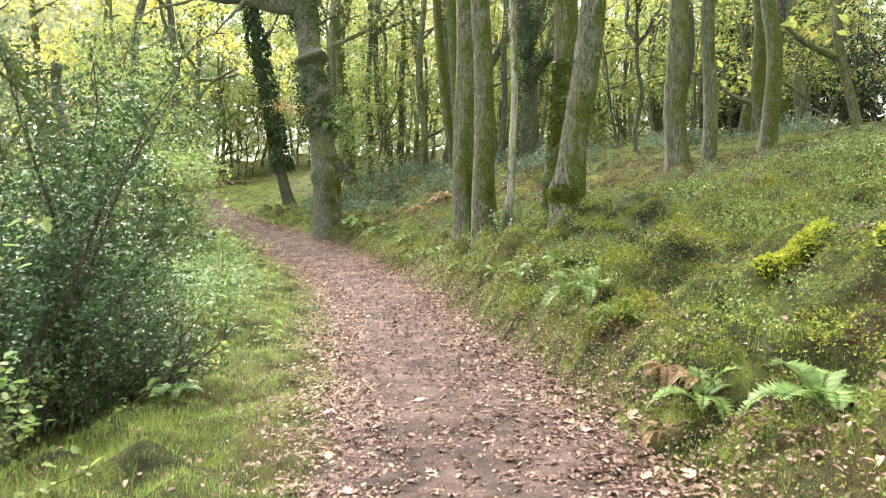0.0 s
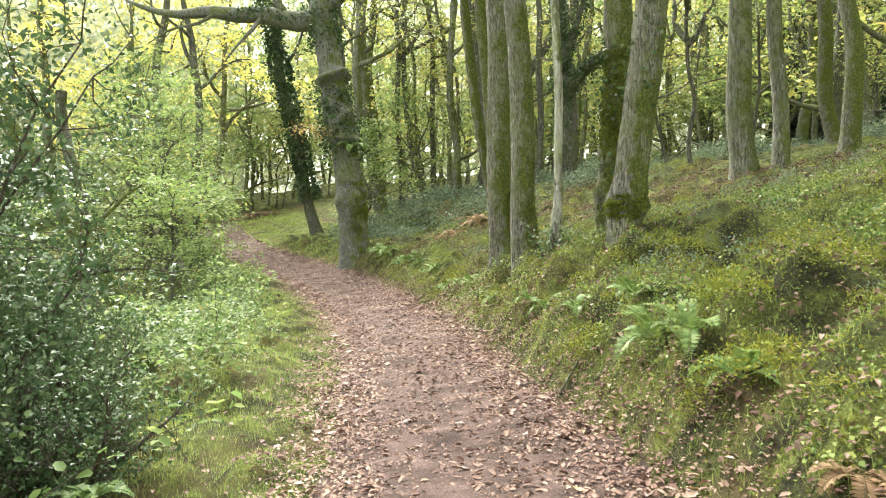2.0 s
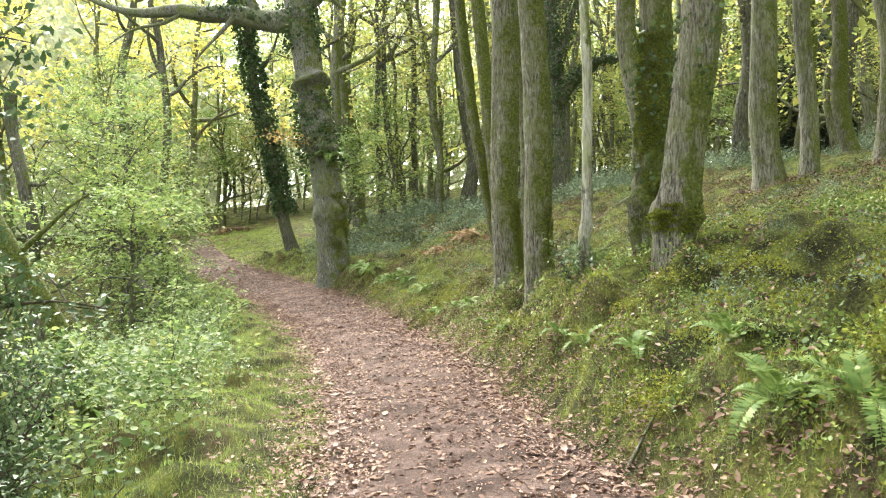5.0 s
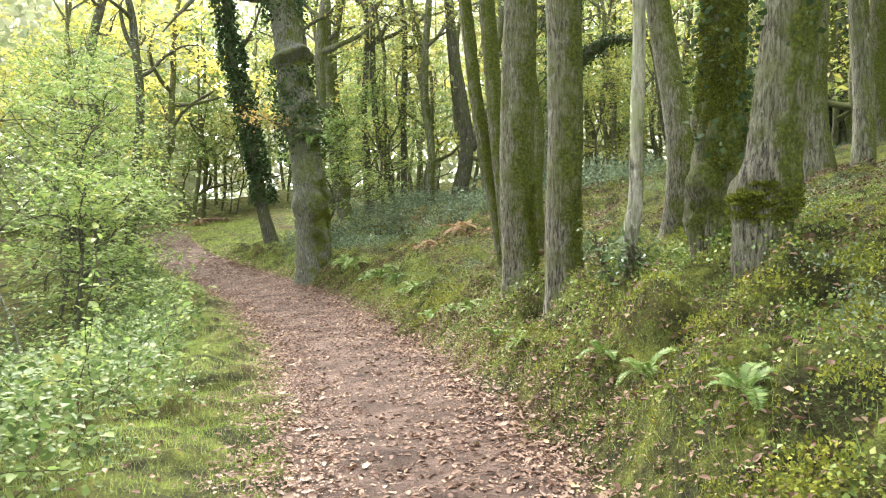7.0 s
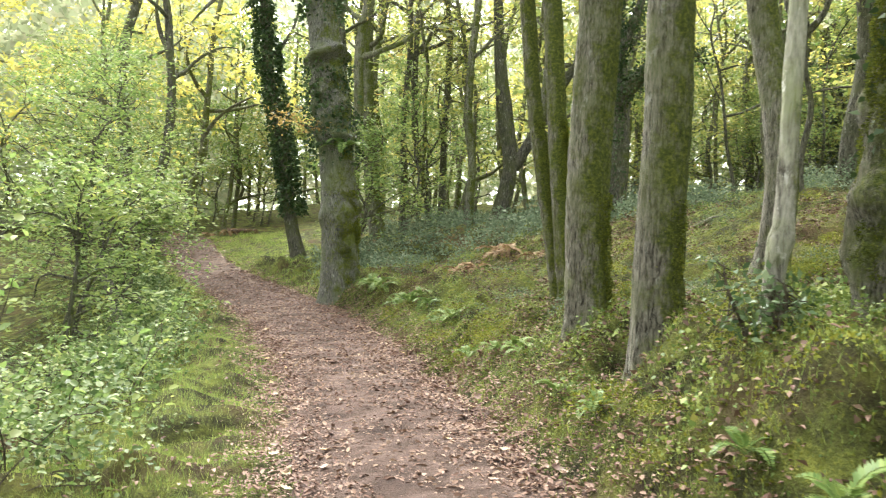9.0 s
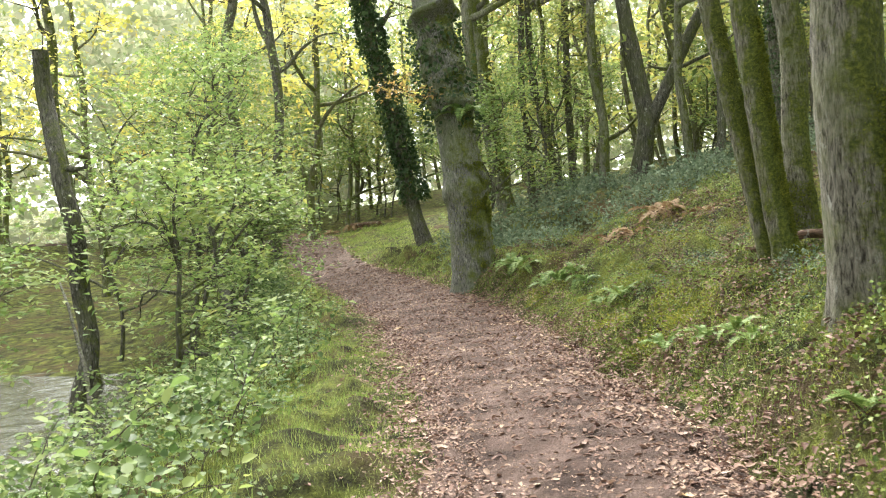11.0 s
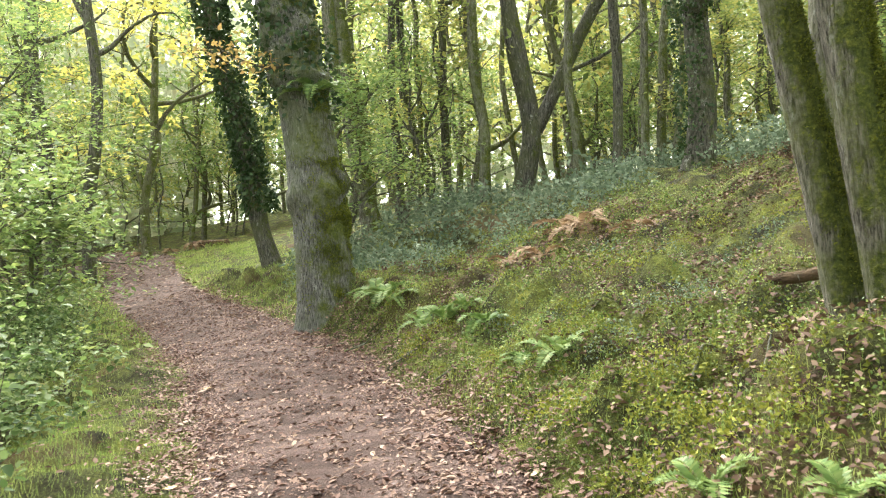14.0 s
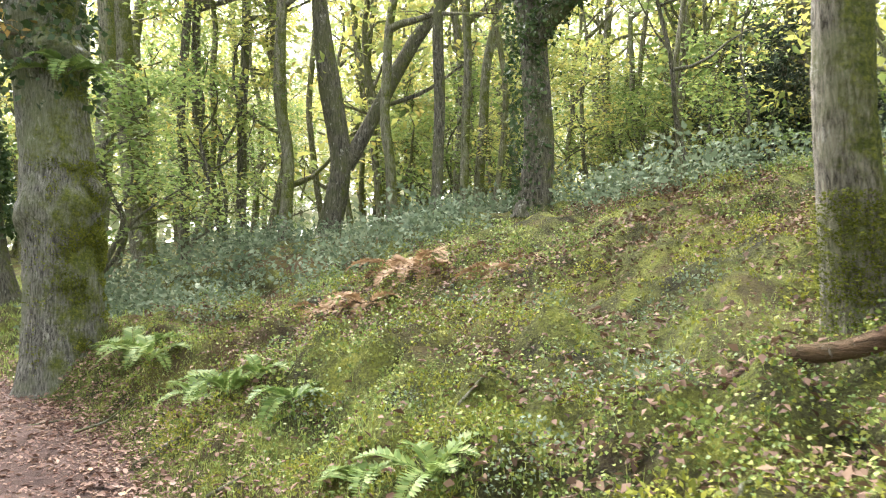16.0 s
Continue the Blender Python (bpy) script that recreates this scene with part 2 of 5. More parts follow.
PATH_LEFT = [4.4, 2.2, 1.3, 0.5, -0.45, -1.65, -3.2, -5.4, -7.9, -10.7, -14.5, -17.2, -20.4, -24.6, -32.5, -48, -78]
WATER_Z = -1.32


def smooth_edge(y, xs, ys=PATH_Y):
    """A path edge, eased between its fitted places."""
    return sum(np.interp(y + d, ys, xs) for d in (-1.6, -0.8, 0.0, 0.8, 1.6)) / 5


def lattice(i, j, seed):
    h = (i.astype(np.int64) * 374761393 + j.astype(np.int64) * 668265263 + seed * 974634777) & 0x7FFFFFFF
    h = ((h ^ (h >> 13)) * 1274126177) & 0x7FFFFFFF
    return ((h ^ (h >> 16)) & 0xFFFF) / 65535.0


def vnoise(x, y, seed=0):
    """Smooth value noise between 0 and 1 on arrays."""
    x, y = np.asarray(x, float), np.asarray(y, float)
    i, j = np.floor(x), np.floor(y)
    u, v = x - i, y - j
    u, v = u * u * (3 - 2 * u), v * v * (3 - 2 * v)
    return ((lattice(i, j, seed) * (1 - u) + lattice(i + 1, j, seed) * u) * (1 - v)
            + (lattice(i, j + 1, seed) * (1 - u) + lattice(i + 1, j + 1, seed) * u) * v)


def side_of_path(x, y):
    """Metres beyond the right edge, and beyond the left edge, of the path."""
    return (x - smooth_edge(y, PATH_RIGHT)) * 0.92, (smooth_edge(y, PATH_LEFT) - x) * 0.92


def land(x, y):
    x, y = np.asarray(x, float), np.asarray(y, float)
    xr, xl = smooth_edge(y, SLOPE_RIGHT, SLOPE_Y), smooth_edge(y, SLOPE_LEFT, SLOPE_Y)
    zp = np.interp(y, [-12, 0, 12, 18, 22, 26, 32, 38, 44, 48, 60, 120], [0, -0.08, -0.18, -0.21, -0.16, 0.05, 0.58, 1.1, 1.55, 1.9, 2.4, 4.8])
    u, v = (x - xr) * 0.92, (xl - x) * 0.92
    h1 = np.interp(u, [0, 0.12, 0.35, 0.8, 1.4, 2.1, 2.6, 6.6, 15, 40, 120], [0, 0.07, 0.33, 0.58, 0.69, 0.86, 1.04, 2.3, 3.3, 4.6, 8])
    h0 = np.interp(u, [0, 0.1, 0.3, 0.6, 1.2, 2.1, 6.6, 15, 40, 120], [0, 0.06, 0.4, 0.82, 1.08, 1.3, 2.35, 3.3, 4.6, 8])
    h2 = np.interp(u, [0, 1, 3, 5, 8, 12, 20, 40, 120], [0, 0.12, 0.45, 1.2, 1.9, 2.2, 2.6, 3.6, 7])
    h3 = np.interp(u, [0, 1, 3, 5, 8, 12, 20, 40, 120], [0, 0.1, 0.35, 0.8, 1.15, 1.35, 1.9, 3.2, 7])
    low = np.interp(u, [0, 0.1, 0.3, 0.6, 1.2, 2.1, 6.6, 15, 40, 120], [0, 0.06, 0.38, 0.72, 0.84, 1.08, 2.2, 3.2, 4.6, 8])
    early = np.clip((12 - y) / 3, 0, 1)
    h0 = h0 * (1 - early) + low * early
    w = np.clip((y - 25.5) / 3, 0, 1)
    w = w * w * (3 - 2 * w)
    beyond = np.clip((y - 31) / 6, 0, 1)
    h2 = h2 * (1 - beyond) + h3 * beyond
    q = np.clip((16 - y) / 3, 0, 1)
    right = (h1 * (1 - q) + h0 * q) * (1 - w) + h2 * w
    left = np.interp(v, [0, 0.9, 1.6, 3.2, 4.6, 12.5, 16, 30, 60, 140], [0, 0.05, -0.08, -0.7, -1.35, -1.35, -0.2, 1.0, 4, 16])
    z = zp + 0.06 * (np.clip(x, xl, xr) - (xl + xr) / 2) + np.where(u > 0, right, 0) + np.where(v > 0, left, 0)
    rough = np.clip(np.maximum(u, v) * 1.6, 0.0, 1.0)
    lumps = (vnoise(x * 1.1, y * 1.1, 3) - 0.5) * 0.2 + (vnoise(x * 2.9, y * 2.9, 4) - 0.5) * 0.27 + (vnoise(x * 6.5, y * 6.5, 5) - 0.5) * 0.09
    bank = np.exp(-((u - 1.1) / 1.1) ** 2) * np.where(u > 0.15, 1, 0) * np.clip((u - 0.15) * 3, 0, 1)
    lumps = lumps + bank * ((vnoise(x * 1.9, y * 1.9, 8) - 0.5) * 0.4 + (vnoise(x * 4.2, y * 4.2, 10) - 0.5) * 0.3)
    lumps = lumps * (1 - 0.65 * np.exp(-((x - 0.4) ** 2 + (y - 17.4) ** 2) / 0.9))
    along = np.clip(((x + 0.2) * 0.7 + (y - 18.2) * 1.6) / 3.05, 0, 1)
    gully = np.exp(-(((x + 0.2 - 0.7 * along) ** 2 + (y - 18.2 - 1.6 * along) ** 2) / 0.14))
    z = z - 0.3 * gully * (1 - 0.6 * along)
    z = z - 0.36 * np.exp(-((x - 3.78) ** 2 / 0.2 + (y - 6.05) ** 2 / 0.5))
    far = np.clip((np.abs(x) + np.abs(y - 15) - 40) / 60, 0, 1)
    return z + lumps * rough * np.where(v > 4, 0.5, 1.0) + (vnoise(x * 5, y * 5, 6) - 0.5) * 0.025 + far * (vnoise(x * 0.06, y * 0.06, 7) - 0.5) * 4


def ground_at(x, y):
    return float(land(x, y))


# ---- mesh helpers ----
def mesh_of(name, verts, faces, material, smooth=False):
    """One mesh from an array of points and an array of faces with equal corner counts."""
    verts, faces = np.asarray(verts, np.float32), np.asarray(faces, np.int32)
    me = bpy.data.meshes.new(name)
    k = faces.shape[1]
    me.vertices.add(len(verts))
    me.vertices.foreach_set("co", verts.ravel())
    me.loops.add(faces.size)
    me.loops.foreach_set("vertex_index", faces.ravel())
    me.polygons.add(len(faces))
    me.polygons.foreach_set("loop_start", np.arange(0, faces.size, k, dtype=np.int32))
    if smooth:
        me.polygons.foreach_set("use_smooth", np.ones(len(faces), dtype=bool))
    me.materials.append(material)
    me.update(calc_edges=True)
    return me


def piece(name, me, parent=None, label=""):
    ob = new(name, me)
    if parent is not None:
        ob.parent = parent
    return tagged(ob, label)


def join(parts):
    vs, fs, n = [], [], 0
    for v, f in parts:
        vs.append(v)
        fs.append(np.asarray(f) + n)
        n += len(v)
    return np.concatenate(vs), np.concatenate(fs)


def keep(mask, *arrays):
    return [a[mask] for a in arrays]


def unit(a):
    return a / np.maximum(np.linalg.norm(a, axis=-1, keepdims=True), 1e-9)


def leaves(pos, size, rng, up=0.6, ratio=0.55, fold=0.25, toward=None):
    """Folded kite-shaped leaves at the given places; up: how far they lie level."""
    n = len(pos)
    size = np.broadcast_to(size, (n,)) * rng.uniform(0.65, 1.35, n)
    normal = unit(rng.normal(size=(n, 3)) * (1 - up) + np.array([0, 0, up]))
    d = rng.normal(size=(n, 3)) if toward is None else toward + 0.6 * rng.normal(size=(n, 3))
    d = unit(d - normal * (d * normal).sum(1, keepdims=True))
    s = np.cross(normal, d)
    L, W = size[:, None], (size * ratio / 2)[:, None]
    mid = pos + d * L * 0.45
    v = np.stack([pos, mid + s * W + normal * W * fold, pos + d * L - normal * L * 0.12, mid - s * W + normal * W * fold], 1)
    return v.reshape(-1, 3), np.arange(4 * n).reshape(n, 4)


def broad_leaves(pos, size, rng, up=0.6, ratio=0.8, fold=0.25, toward=None):
    """Leaves of two halves along a midrib, with rounded sides and a pointed, drooping tip."""
    n = len(pos)
    size = np.broadcast_to(size, (n,)) * rng.uniform(0.6, 1.35, n)
    normal = unit(rng.normal(size=(n, 3)) * (1 - up) + np.array([0, 0, up]))
    d = rng.normal(size=(n, 3)) if toward is None else toward + 0.6 * rng.normal(size=(n, 3))
    d = unit(d - normal * (d * normal).sum(1, keepdims=True))
    s = np.cross(normal, d)
    L, W = size[:, None], (size * ratio / 2)[:, None]
    curl = rng.uniform(-0.25, 0.3, (n, 1)) * L
    a, b = pos + d * L * 0.22, pos + d * L * 0.66 + normal * curl * 0.4
    lift = normal * W * fold
    v = np.stack([pos, a + s * W * 0.85 + lift, b + s * W * 0.8 + lift, pos + d * L - normal * L * 0.1 + normal * curl, b - s * W * 0.8 + lift, a - s * W * 0.85 + lift], 1)
    k = (np.arange(n) * 6)[:, None]
    f = np.concatenate([k + np.array([0, 1, 2, 3]), k + np.array([0, 3, 4, 5])], 1).reshape(-1, 4)
    return v.reshape(-1, 3), f


def blades(pos, height, rng, width=0.007, bend=0.45):
    n = len(pos)
    h = np.broadcast_to(height, (n,)) * rng.uniform(0.5, 1.4, n)
    a = rng.uniform(0, 2 * np.pi, n)
    d = np.stack([np.cos(a), np.sin(a), np.zeros(n)], 1)
    s = np.stack([-np.sin(a), np.cos(a), np.zeros(n)], 1) * (width / 2)
    zed = np.array([0, 0, 1.0])
    lean = rng.uniform(0.1, 1.0, n)[:, None] * bend
    tip = pos + zed * h[:, None] * (1 - 0.35 * lean) + d * h[:, None] * lean
    v = np.stack([pos - s, pos + s, tip + s * 0.15, tip - s * 0.15], 1)
    return v.reshape(-1, 3), np.arange(4 * n).reshape(n, 4)


def tube(points, radii, sides=8, rng=None, bark=0.0, flare=0.0, lobes=5, burls=()):
    """A bent, tapering stem as rings of quads. burls: (share of the length, swelling in metres, spread as a share)."""
    p, r = np.asarray(points, float), np.asarray(radii, float)
    n = len(p)
    t = unit(np.gradient(p, axis=0))
    ref = np.array([0.95, 0.25, 0.1]) if abs(t[:, 0]).mean() < 0.8 else np.array([0.1, 0.3, 0.95])
    a = unit(ref - t * (t @ ref)[:, None])
    b = np.cross(t, a)
    th = np.linspace(0, 2 * np.pi, sides, endpoint=False)
    s = np.linspace(0, 1, n)
    rr = np.repeat(r[:, None], sides, 1)
    length = np.concatenate([[0], np.cumsum(np.linalg.norm(np.diff(p, axis=0), axis=1))])
    if flare:
        f = np.exp(-length / 0.28)[:, None]
        rr = rr * (1 + flare * f * (0.75 + 0.45 * np.cos(lobes * th + 1.3)[None, :]))
    if bark:
        sd = int(rng.integers(1, 9999)) if rng is not None else 5
        c = np.cos(th) * 1.0 + 40
        e = np.sin(th) * 1.0 + 40
        big = vnoise(c[None, :] * 1.7 + length[:, None] * 0.6, e[None, :] * 1.7 + length[:, None] * 0.45, sd) - 0.5
        ridge = np.abs(vnoise(np.broadcast_to(th * sides / 7.0, (n, sides)), np.broadcast_to(length[:, None] * 5.0, (n, sides)), sd + 1) - 0.5)
        fine = vnoise(np.broadcast_to(th * sides / 2.6, (n, sides)), np.broadcast_to(length[:, None] * 14.0, (n, sides)), sd + 2) - 0.5
        rr = rr * (1 + 0.22 * big) + bark * (2.2 * ridge + 0.8 * fine)
    for at, swell, spread in burls:
        shift = (vnoise(np.cos(th) * 1.3 + at * 57 + 5, np.sin(th) * 1.3 + 7, 23) - 0.5) * spread * 2.6
        bump = np.exp(-((s[:, None] - at - shift[None, :]) / spread) ** 2)
        rr = rr + bump * swell * (-0.1 + 2.1 * vnoise(np.cos(th)[None, :] * 1.6 + at * 31 + 9, np.sin(th)[None, :] * 1.6 + s[:, None] * 60, 17))
    v = p[:, None, :] + rr[:, :, None] * (np.cos(th)[None, :, None] * a[:, None, :] + np.sin(th)[None, :, None] * b[:, None, :])
    i = np.arange(n - 1)[:, None] * sides
    j = np.arange(sides)[None, :]
    k = (j + 1) % sides
    f = np.stack([i + j, i + k, i + sides + k, i + sides + j], -1).reshape(-1, 4)
    return v.reshape(-1, 3), f


def bent(start, way, length, rng, n=7, wander=0.18, rise=0.15):
    """Points of a branch that starts along way and wanders."""
    pts, d = [np.array(start, float)], unit(np.array(way, float))
    for _ in range(n - 1):
        d = unit(d + rng.normal(size=3) * wander + np.array([0, 0, rise]) * 0.3)
        pts.append(pts[-1] + d * length / (n - 1))
    return np.array(pts)


def flow(points, n):
    """Eases a few given places into n points of a smooth line."""
    p = np.asarray(points, float)
    d = np.concatenate([[0], np.cumsum(np.linalg.norm(np.diff(p, axis=0), axis=1))])
    s = np.linspace(0, d[-1], n)
    q = np.stack([np.interp(s, d, p[:, k]) for k in range(3)], 1)
    for _ in range(max(1, n // 8)):
        q[1:-1] = 0.25 * q[:-2] + 0.5 * q[1:-1] + 0.25 * q[2:]
    return q


def fan_out(trunk_pts, base_share, count, reach, rng, tip_r, twigs_each=6, lift=(0.25, 0.9)):
    """Limbs, twigs and the places of leaf sprays for a crown along a trunk."""
    limbs, twigs, sprays = [], [], []
    for k in range(count):
        s = base_share + (1 - base_share) * (k + rng.uniform(0, 0.7)) / count
        i = min(int(s * (len(trunk_pts) - 1)), len(trunk_pts) - 2)
        a = k * 2.4 + rng.uniform(-0.5, 0.5)
        long = reach * (1.15 - 0.75 * (s - base_share) / (1 - base_share)) * rng.uniform(0.75, 1.25)
        a += rng.uniform(-0.9, 0.9)
        limb = bent(trunk_pts[i], (math.cos(a), math.sin(a), rng.uniform(*lift)), long, rng, 8, 0.26, 0.1)
        limbs.append((limb, np.linspace(tip_r * 4.5 * long / reach, tip_r, 8)))
        for m in range(twigs_each):
            j = int(rng.integers(2, 8))
            w = bent(limb[j], unit(limb[j] - limb[j - 1]) + rng.normal(size=3) * 0.8 + np.array([0, 0, 0.05]), long * rng.uniform(0.25, 0.5), rng, 5, 0.25, 0.05)
            twigs.append((w, np.linspace(tip_r * 1.1, tip_r * 0.3, 5)))
            sprays.extend((w[2], w[3], w[4]))
        sprays.append(limb[-1])
    return limbs, twigs, np.array(sprays)


def spray_leaves(sprays, per, spread, size, rng, up=0.65, flat=0.28):
    pos = np.repeat(sprays, per, 0) + rng.normal(size=(len(sprays) * per, 3)) * np.array([spread, spread, spread * flat])
    return leaves(pos, size, rng, up)


def make_tree(name, label, group, rng, places, radii, bark, leaf, sides=14, rings=40, crown=0.45, limbs=8, reach=3.0, per=14, leaf_size=0.12, spread=0.4, furrow=0.012, flare=0.5, burls=(), extra=(), category="tree", tip=0.018, lift=(0.25, 0.9), flat=0.28):
    """A tree at the origin: trunk, limbs and a crown. places: points of the trunk's line; extra: further limbs (points, radii)."""
    ob = tagged(new(name), label, category, group)
    line = flow(places, rings)
    rad = np.interp(np.linspace(0, 1, rings), np.linspace(0, 1, len(radii)), radii)
    v, f = tube(line, rad, sides, rng, furrow, flare, 5, burls)
    piece("trunk", mesh_of("trunk", v, f, bark, True), ob)
    ls, tw, sp = fan_out(line, crown, limbs, reach, rng, tip, 3 if sides < 10 else 6, lift)
    for pts, rr in list(ls) + list(extra):
        n = 6 if sides < 12 else max(8, len(pts) * 2)
        q = flow(pts, n)
        v, f = tube(q, np.interp(np.linspace(0, 1, n), np.linspace(0, 1, len(rr)), rr), 4 if sides < 12 else 7 if len(extra) == 0 else 10, rng, furrow * 0.5)
        piece("limb", mesh_of("limb", v, f, bark, True), ob)
    v, f = join([tube(p[::2], r[::2], 3) for p, r in tw])
    tagged(piece("twig_spray", mesh_of("twigs", v, f, M_TWIG, True), ob), kind="stuff")
    if per:
        v, f = spray_leaves(sp, per, spread, leaf_size, rng, 0.9 - 0.9 * flat, flat)
        tagged(piece("crown", mesh_of("crown", v, f, leaf), ob), kind="stuff")
    return ob


def stand(ob, x, y, sink=0.12, turn=0.0, scale=1.0):
    ob.matrix_basis = pose(x, y, ground_at(x, y) - sink, 0, 0, turn) @ Matrix.Scale(scale, 4)
    return ob


# ---- ground, path and stream ----
def spaced(lo, a, b, hi, fine, growth=1.16):
    mid = list(np.arange(a, b + 1e-6, fine))
    up, s = [mid[-1]], fine
    while up[-1] < hi:
        s *= growth
        up.append(up[-1] + s)
    down, s = [mid[0]], fine
    while down[-1] > lo:
        s *= growth
        down.append(down[-1] - s)
    return np.array(down[:0:-1] + mid + up[1:])


def grid_faces(nx, ny):
    i, j = np.meshgrid(np.arange(nx - 1), np.arange(ny - 1), indexing="xy")
    q = j * nx + i
    return np.stack([q, q + 1, q + nx + 1, q + nx], -1).reshape(-1, 4)


gx, gy = spaced(-900, -7, 9, 900, 0.11), spaced(-600, 1.5, 31, 900, 0.11)
X, Y = np.meshgrid(gx, gy, indexing="xy")
Z = land(X, Y)
inside = np.maximum(*side_of_path(X, Y))
Z = np.where(inside < -0.12, Z - 0.03, Z)
tagged(new("ground", mesh_of("ground", np.stack([X, Y, Z], -1).reshape(-1, 3), grid_faces(len(gx), len(gy)), M_GROUND, True)),
       "uneven mossy woodland floor with fallen leaves", "ground", kind="structure")

py = np.concatenate([np.arange(-11, 32, 0.12), np.arange(32, 59, 0.3)])
share = np.linspace(-0.06, 1.06, 26)
PYG, SG = np.meshgrid(py, share, indexing="ij")
wob = (vnoise(PYG * 1.6, SG * 0 + 3, 21) - 0.5) * 0.22
PXG = smooth_edge(PYG, PATH_LEFT) * (1 - SG) + smooth_edge(PYG, PATH_RIGHT) * SG + wob
PZG = land(PXG, PYG) + 0.03 * np.clip(1 - np.abs(2 * SG - 1) ** 4, -0.6, 1) + (vnoise(PXG * 9, PYG * 9, 22) - 0.5) * 0.018
tagged(new("path", mesh_of("path", np.stack([PXG, PYG, PZG], -1).reshape(-1, 3), grid_faces(len(share), len(py)), M_PATH, True)),
       "trodden reddish-brown earth footpath strewn with fallen leaves", "path", kind="structure")

wy = np.arange(-60, 46, 1.5)
wv = np.linspace(3.4, 14.5, 16)
WY, WV = np.meshgrid(wy, wv, indexing="ij")
WX = smooth_edge(WY, SLOPE_LEFT, SLOPE_Y) - WV / 0.92
tagged(new("water", mesh_of("water", np.stack([WX, WY, WX * 0 + WATER_Z], -1).reshape(-1, 3), grid_faces(len(wv), len(wy))[:, ::-1], M_WATER, True)),
       "shallow rippling woodland stream below the path", "stream", kind="structure")


# ---- the trees beside the path ----
R = np.random.default_rng(11)


def lean_line(h, dx, dy=0.0, curve=0.0):
    """A trunk's line to the height h that leans dx, dy for each metre, bowed by curve metres in its middle."""
    return [(dx * h * s + curve * math.sin(math.pi * s), dy * h * s, h * s) for s in (0, 0.15, 0.3, 0.5, 0.7, 0.85, 1)]


def wander_line(h, dx, dy, rng, sway=0.12):
    """A trunk's line that leans dx, dy for each metre and sways to and fro on the way up."""
    out, ox, oy = [], 0.0, 0.0
    for k in range(12):
        z = h * k / 11
        out.append((dx * z + ox, dy * z + oy, z))
        ox, oy = 0.75 * ox + rng.normal(0, sway), 0.75 * oy + rng.normal(0, sway)
    return out


# the old pollard by the bend
old_oak = make_tree("oak_tree", "old pollarded oak with swollen collars, mossy trunk and a fern tuft", "", R,
    [(0.02, 0, 0), (-0.02, 0, 1.8), (-0.12, 0, 3.1), (-0.28, 0, 4.4), (-0.5, 0, 5.9), (-0.72, 0, 7.5), (-0.8, 0.3, 9.5), (-0.6, 0.5, 12)], [0.42, 0.38, 0.36, 0.35, 0.34, 0.3, 0.2, 0.12], M_OAK_DARK, M_CROWN,
    sides=44, rings=170, crown=0.72, limbs=7, reach=3.6, per=16, furrow=0.02, flare=0.35,
    burls=((0.315, 0.13, 0.012), (0.365, 0.1, 0.02), (0.462, 0.24, 0.011), (0.17, 0.07, 0.02), (0.41, 0.07, 0.016)),
    extra=[([(-0.66, 0, 7.25), (-1.1, -0.1, 7.10), (-1.7, -0.2, 7.20), (-2.4, -0.3, 7.50), (-3.1, -0.4, 7.35), (-3.8, -0.5, 7.65), (-4.6, -0.6, 7.45), (-5.4, -0.7, 7.60), (-6.4, -0.7, 8.05)], [0.34, 0.3, 0.25, 0.22, 0.19, 0.15, 0.11, 0.07, 0.03]),
           ([(-0.7, 0, 7.35), (0.0, 0.2, 8.05), (0.7, 0.3, 8.65), (1.5, 0.5, 10.15)], [0.2, 0.16, 0.12, 0.06]),
           ([(-2.3, -0.3, 7.45), (-2.45, -0.7, 6.95), (-2.9, -0.9, 6.45), (-3.2, -1.0, 6.05)], [0.08, 0.055, 0.035, 0.012]),
           ([(-1.6, -0.2, 7.15), (-2.0, -0.3, 7.95), (-2.3, -0.4, 8.95), (-3.0, -0.5, 9.95)], [0.14, 0.1, 0.07, 0.03]),
           ([(-3.6, -0.5, 7.55), (-4.1, -0.7, 7.15), (-4.9, -0.8, 7.10), (-5.5, -1.0, 6.65)], [0.06, 0.045, 0.03, 0.01])])
stand(old_oak, -3.95, 26.2, 0.4)

t1 = make_tree("oak_tree", "straight slender oak trunk with furrowed bark and mossy foot", "oaks on the bank", R, [(0, 0, 0), (-0.05, 0, 1.0), (-0.02, 0, 2.0), (0.05, 0, 3.2), (0.04, 0, 4.5), (-0.06, 0, 6.5), (0.05, 0, 9), (0.0, 0, 13)], [0.18, 0.175, 0.165, 0.15, 0.1, 0.05], M_OAK, M_CROWN, 36, 150, 0.5, 8, 3.2, 5, furrow=0.016, flare=0.55)
stand(t1, 1.2, 15.7)
t2 = make_tree("oak_tree", "straight grey oak trunk with flaking bark on the bank", "oaks on the bank", R, [(0, 0, 0), (-0.02, 0, 0.8), (0.03, 0, 1.8), (0.02, 0, 3.0), (-0.1, 0, 5.0), (-0.15, 0, 8), (-0.3, 0, 12)], [0.15, 0.14, 0.138, 0.13, 0.09, 0.05], M_OAK, M_CROWN, 32, 140, 0.5, 8, 2.8, 5, furrow=0.013, flare=0.5)
stand(t2, 1.6, 14.1)
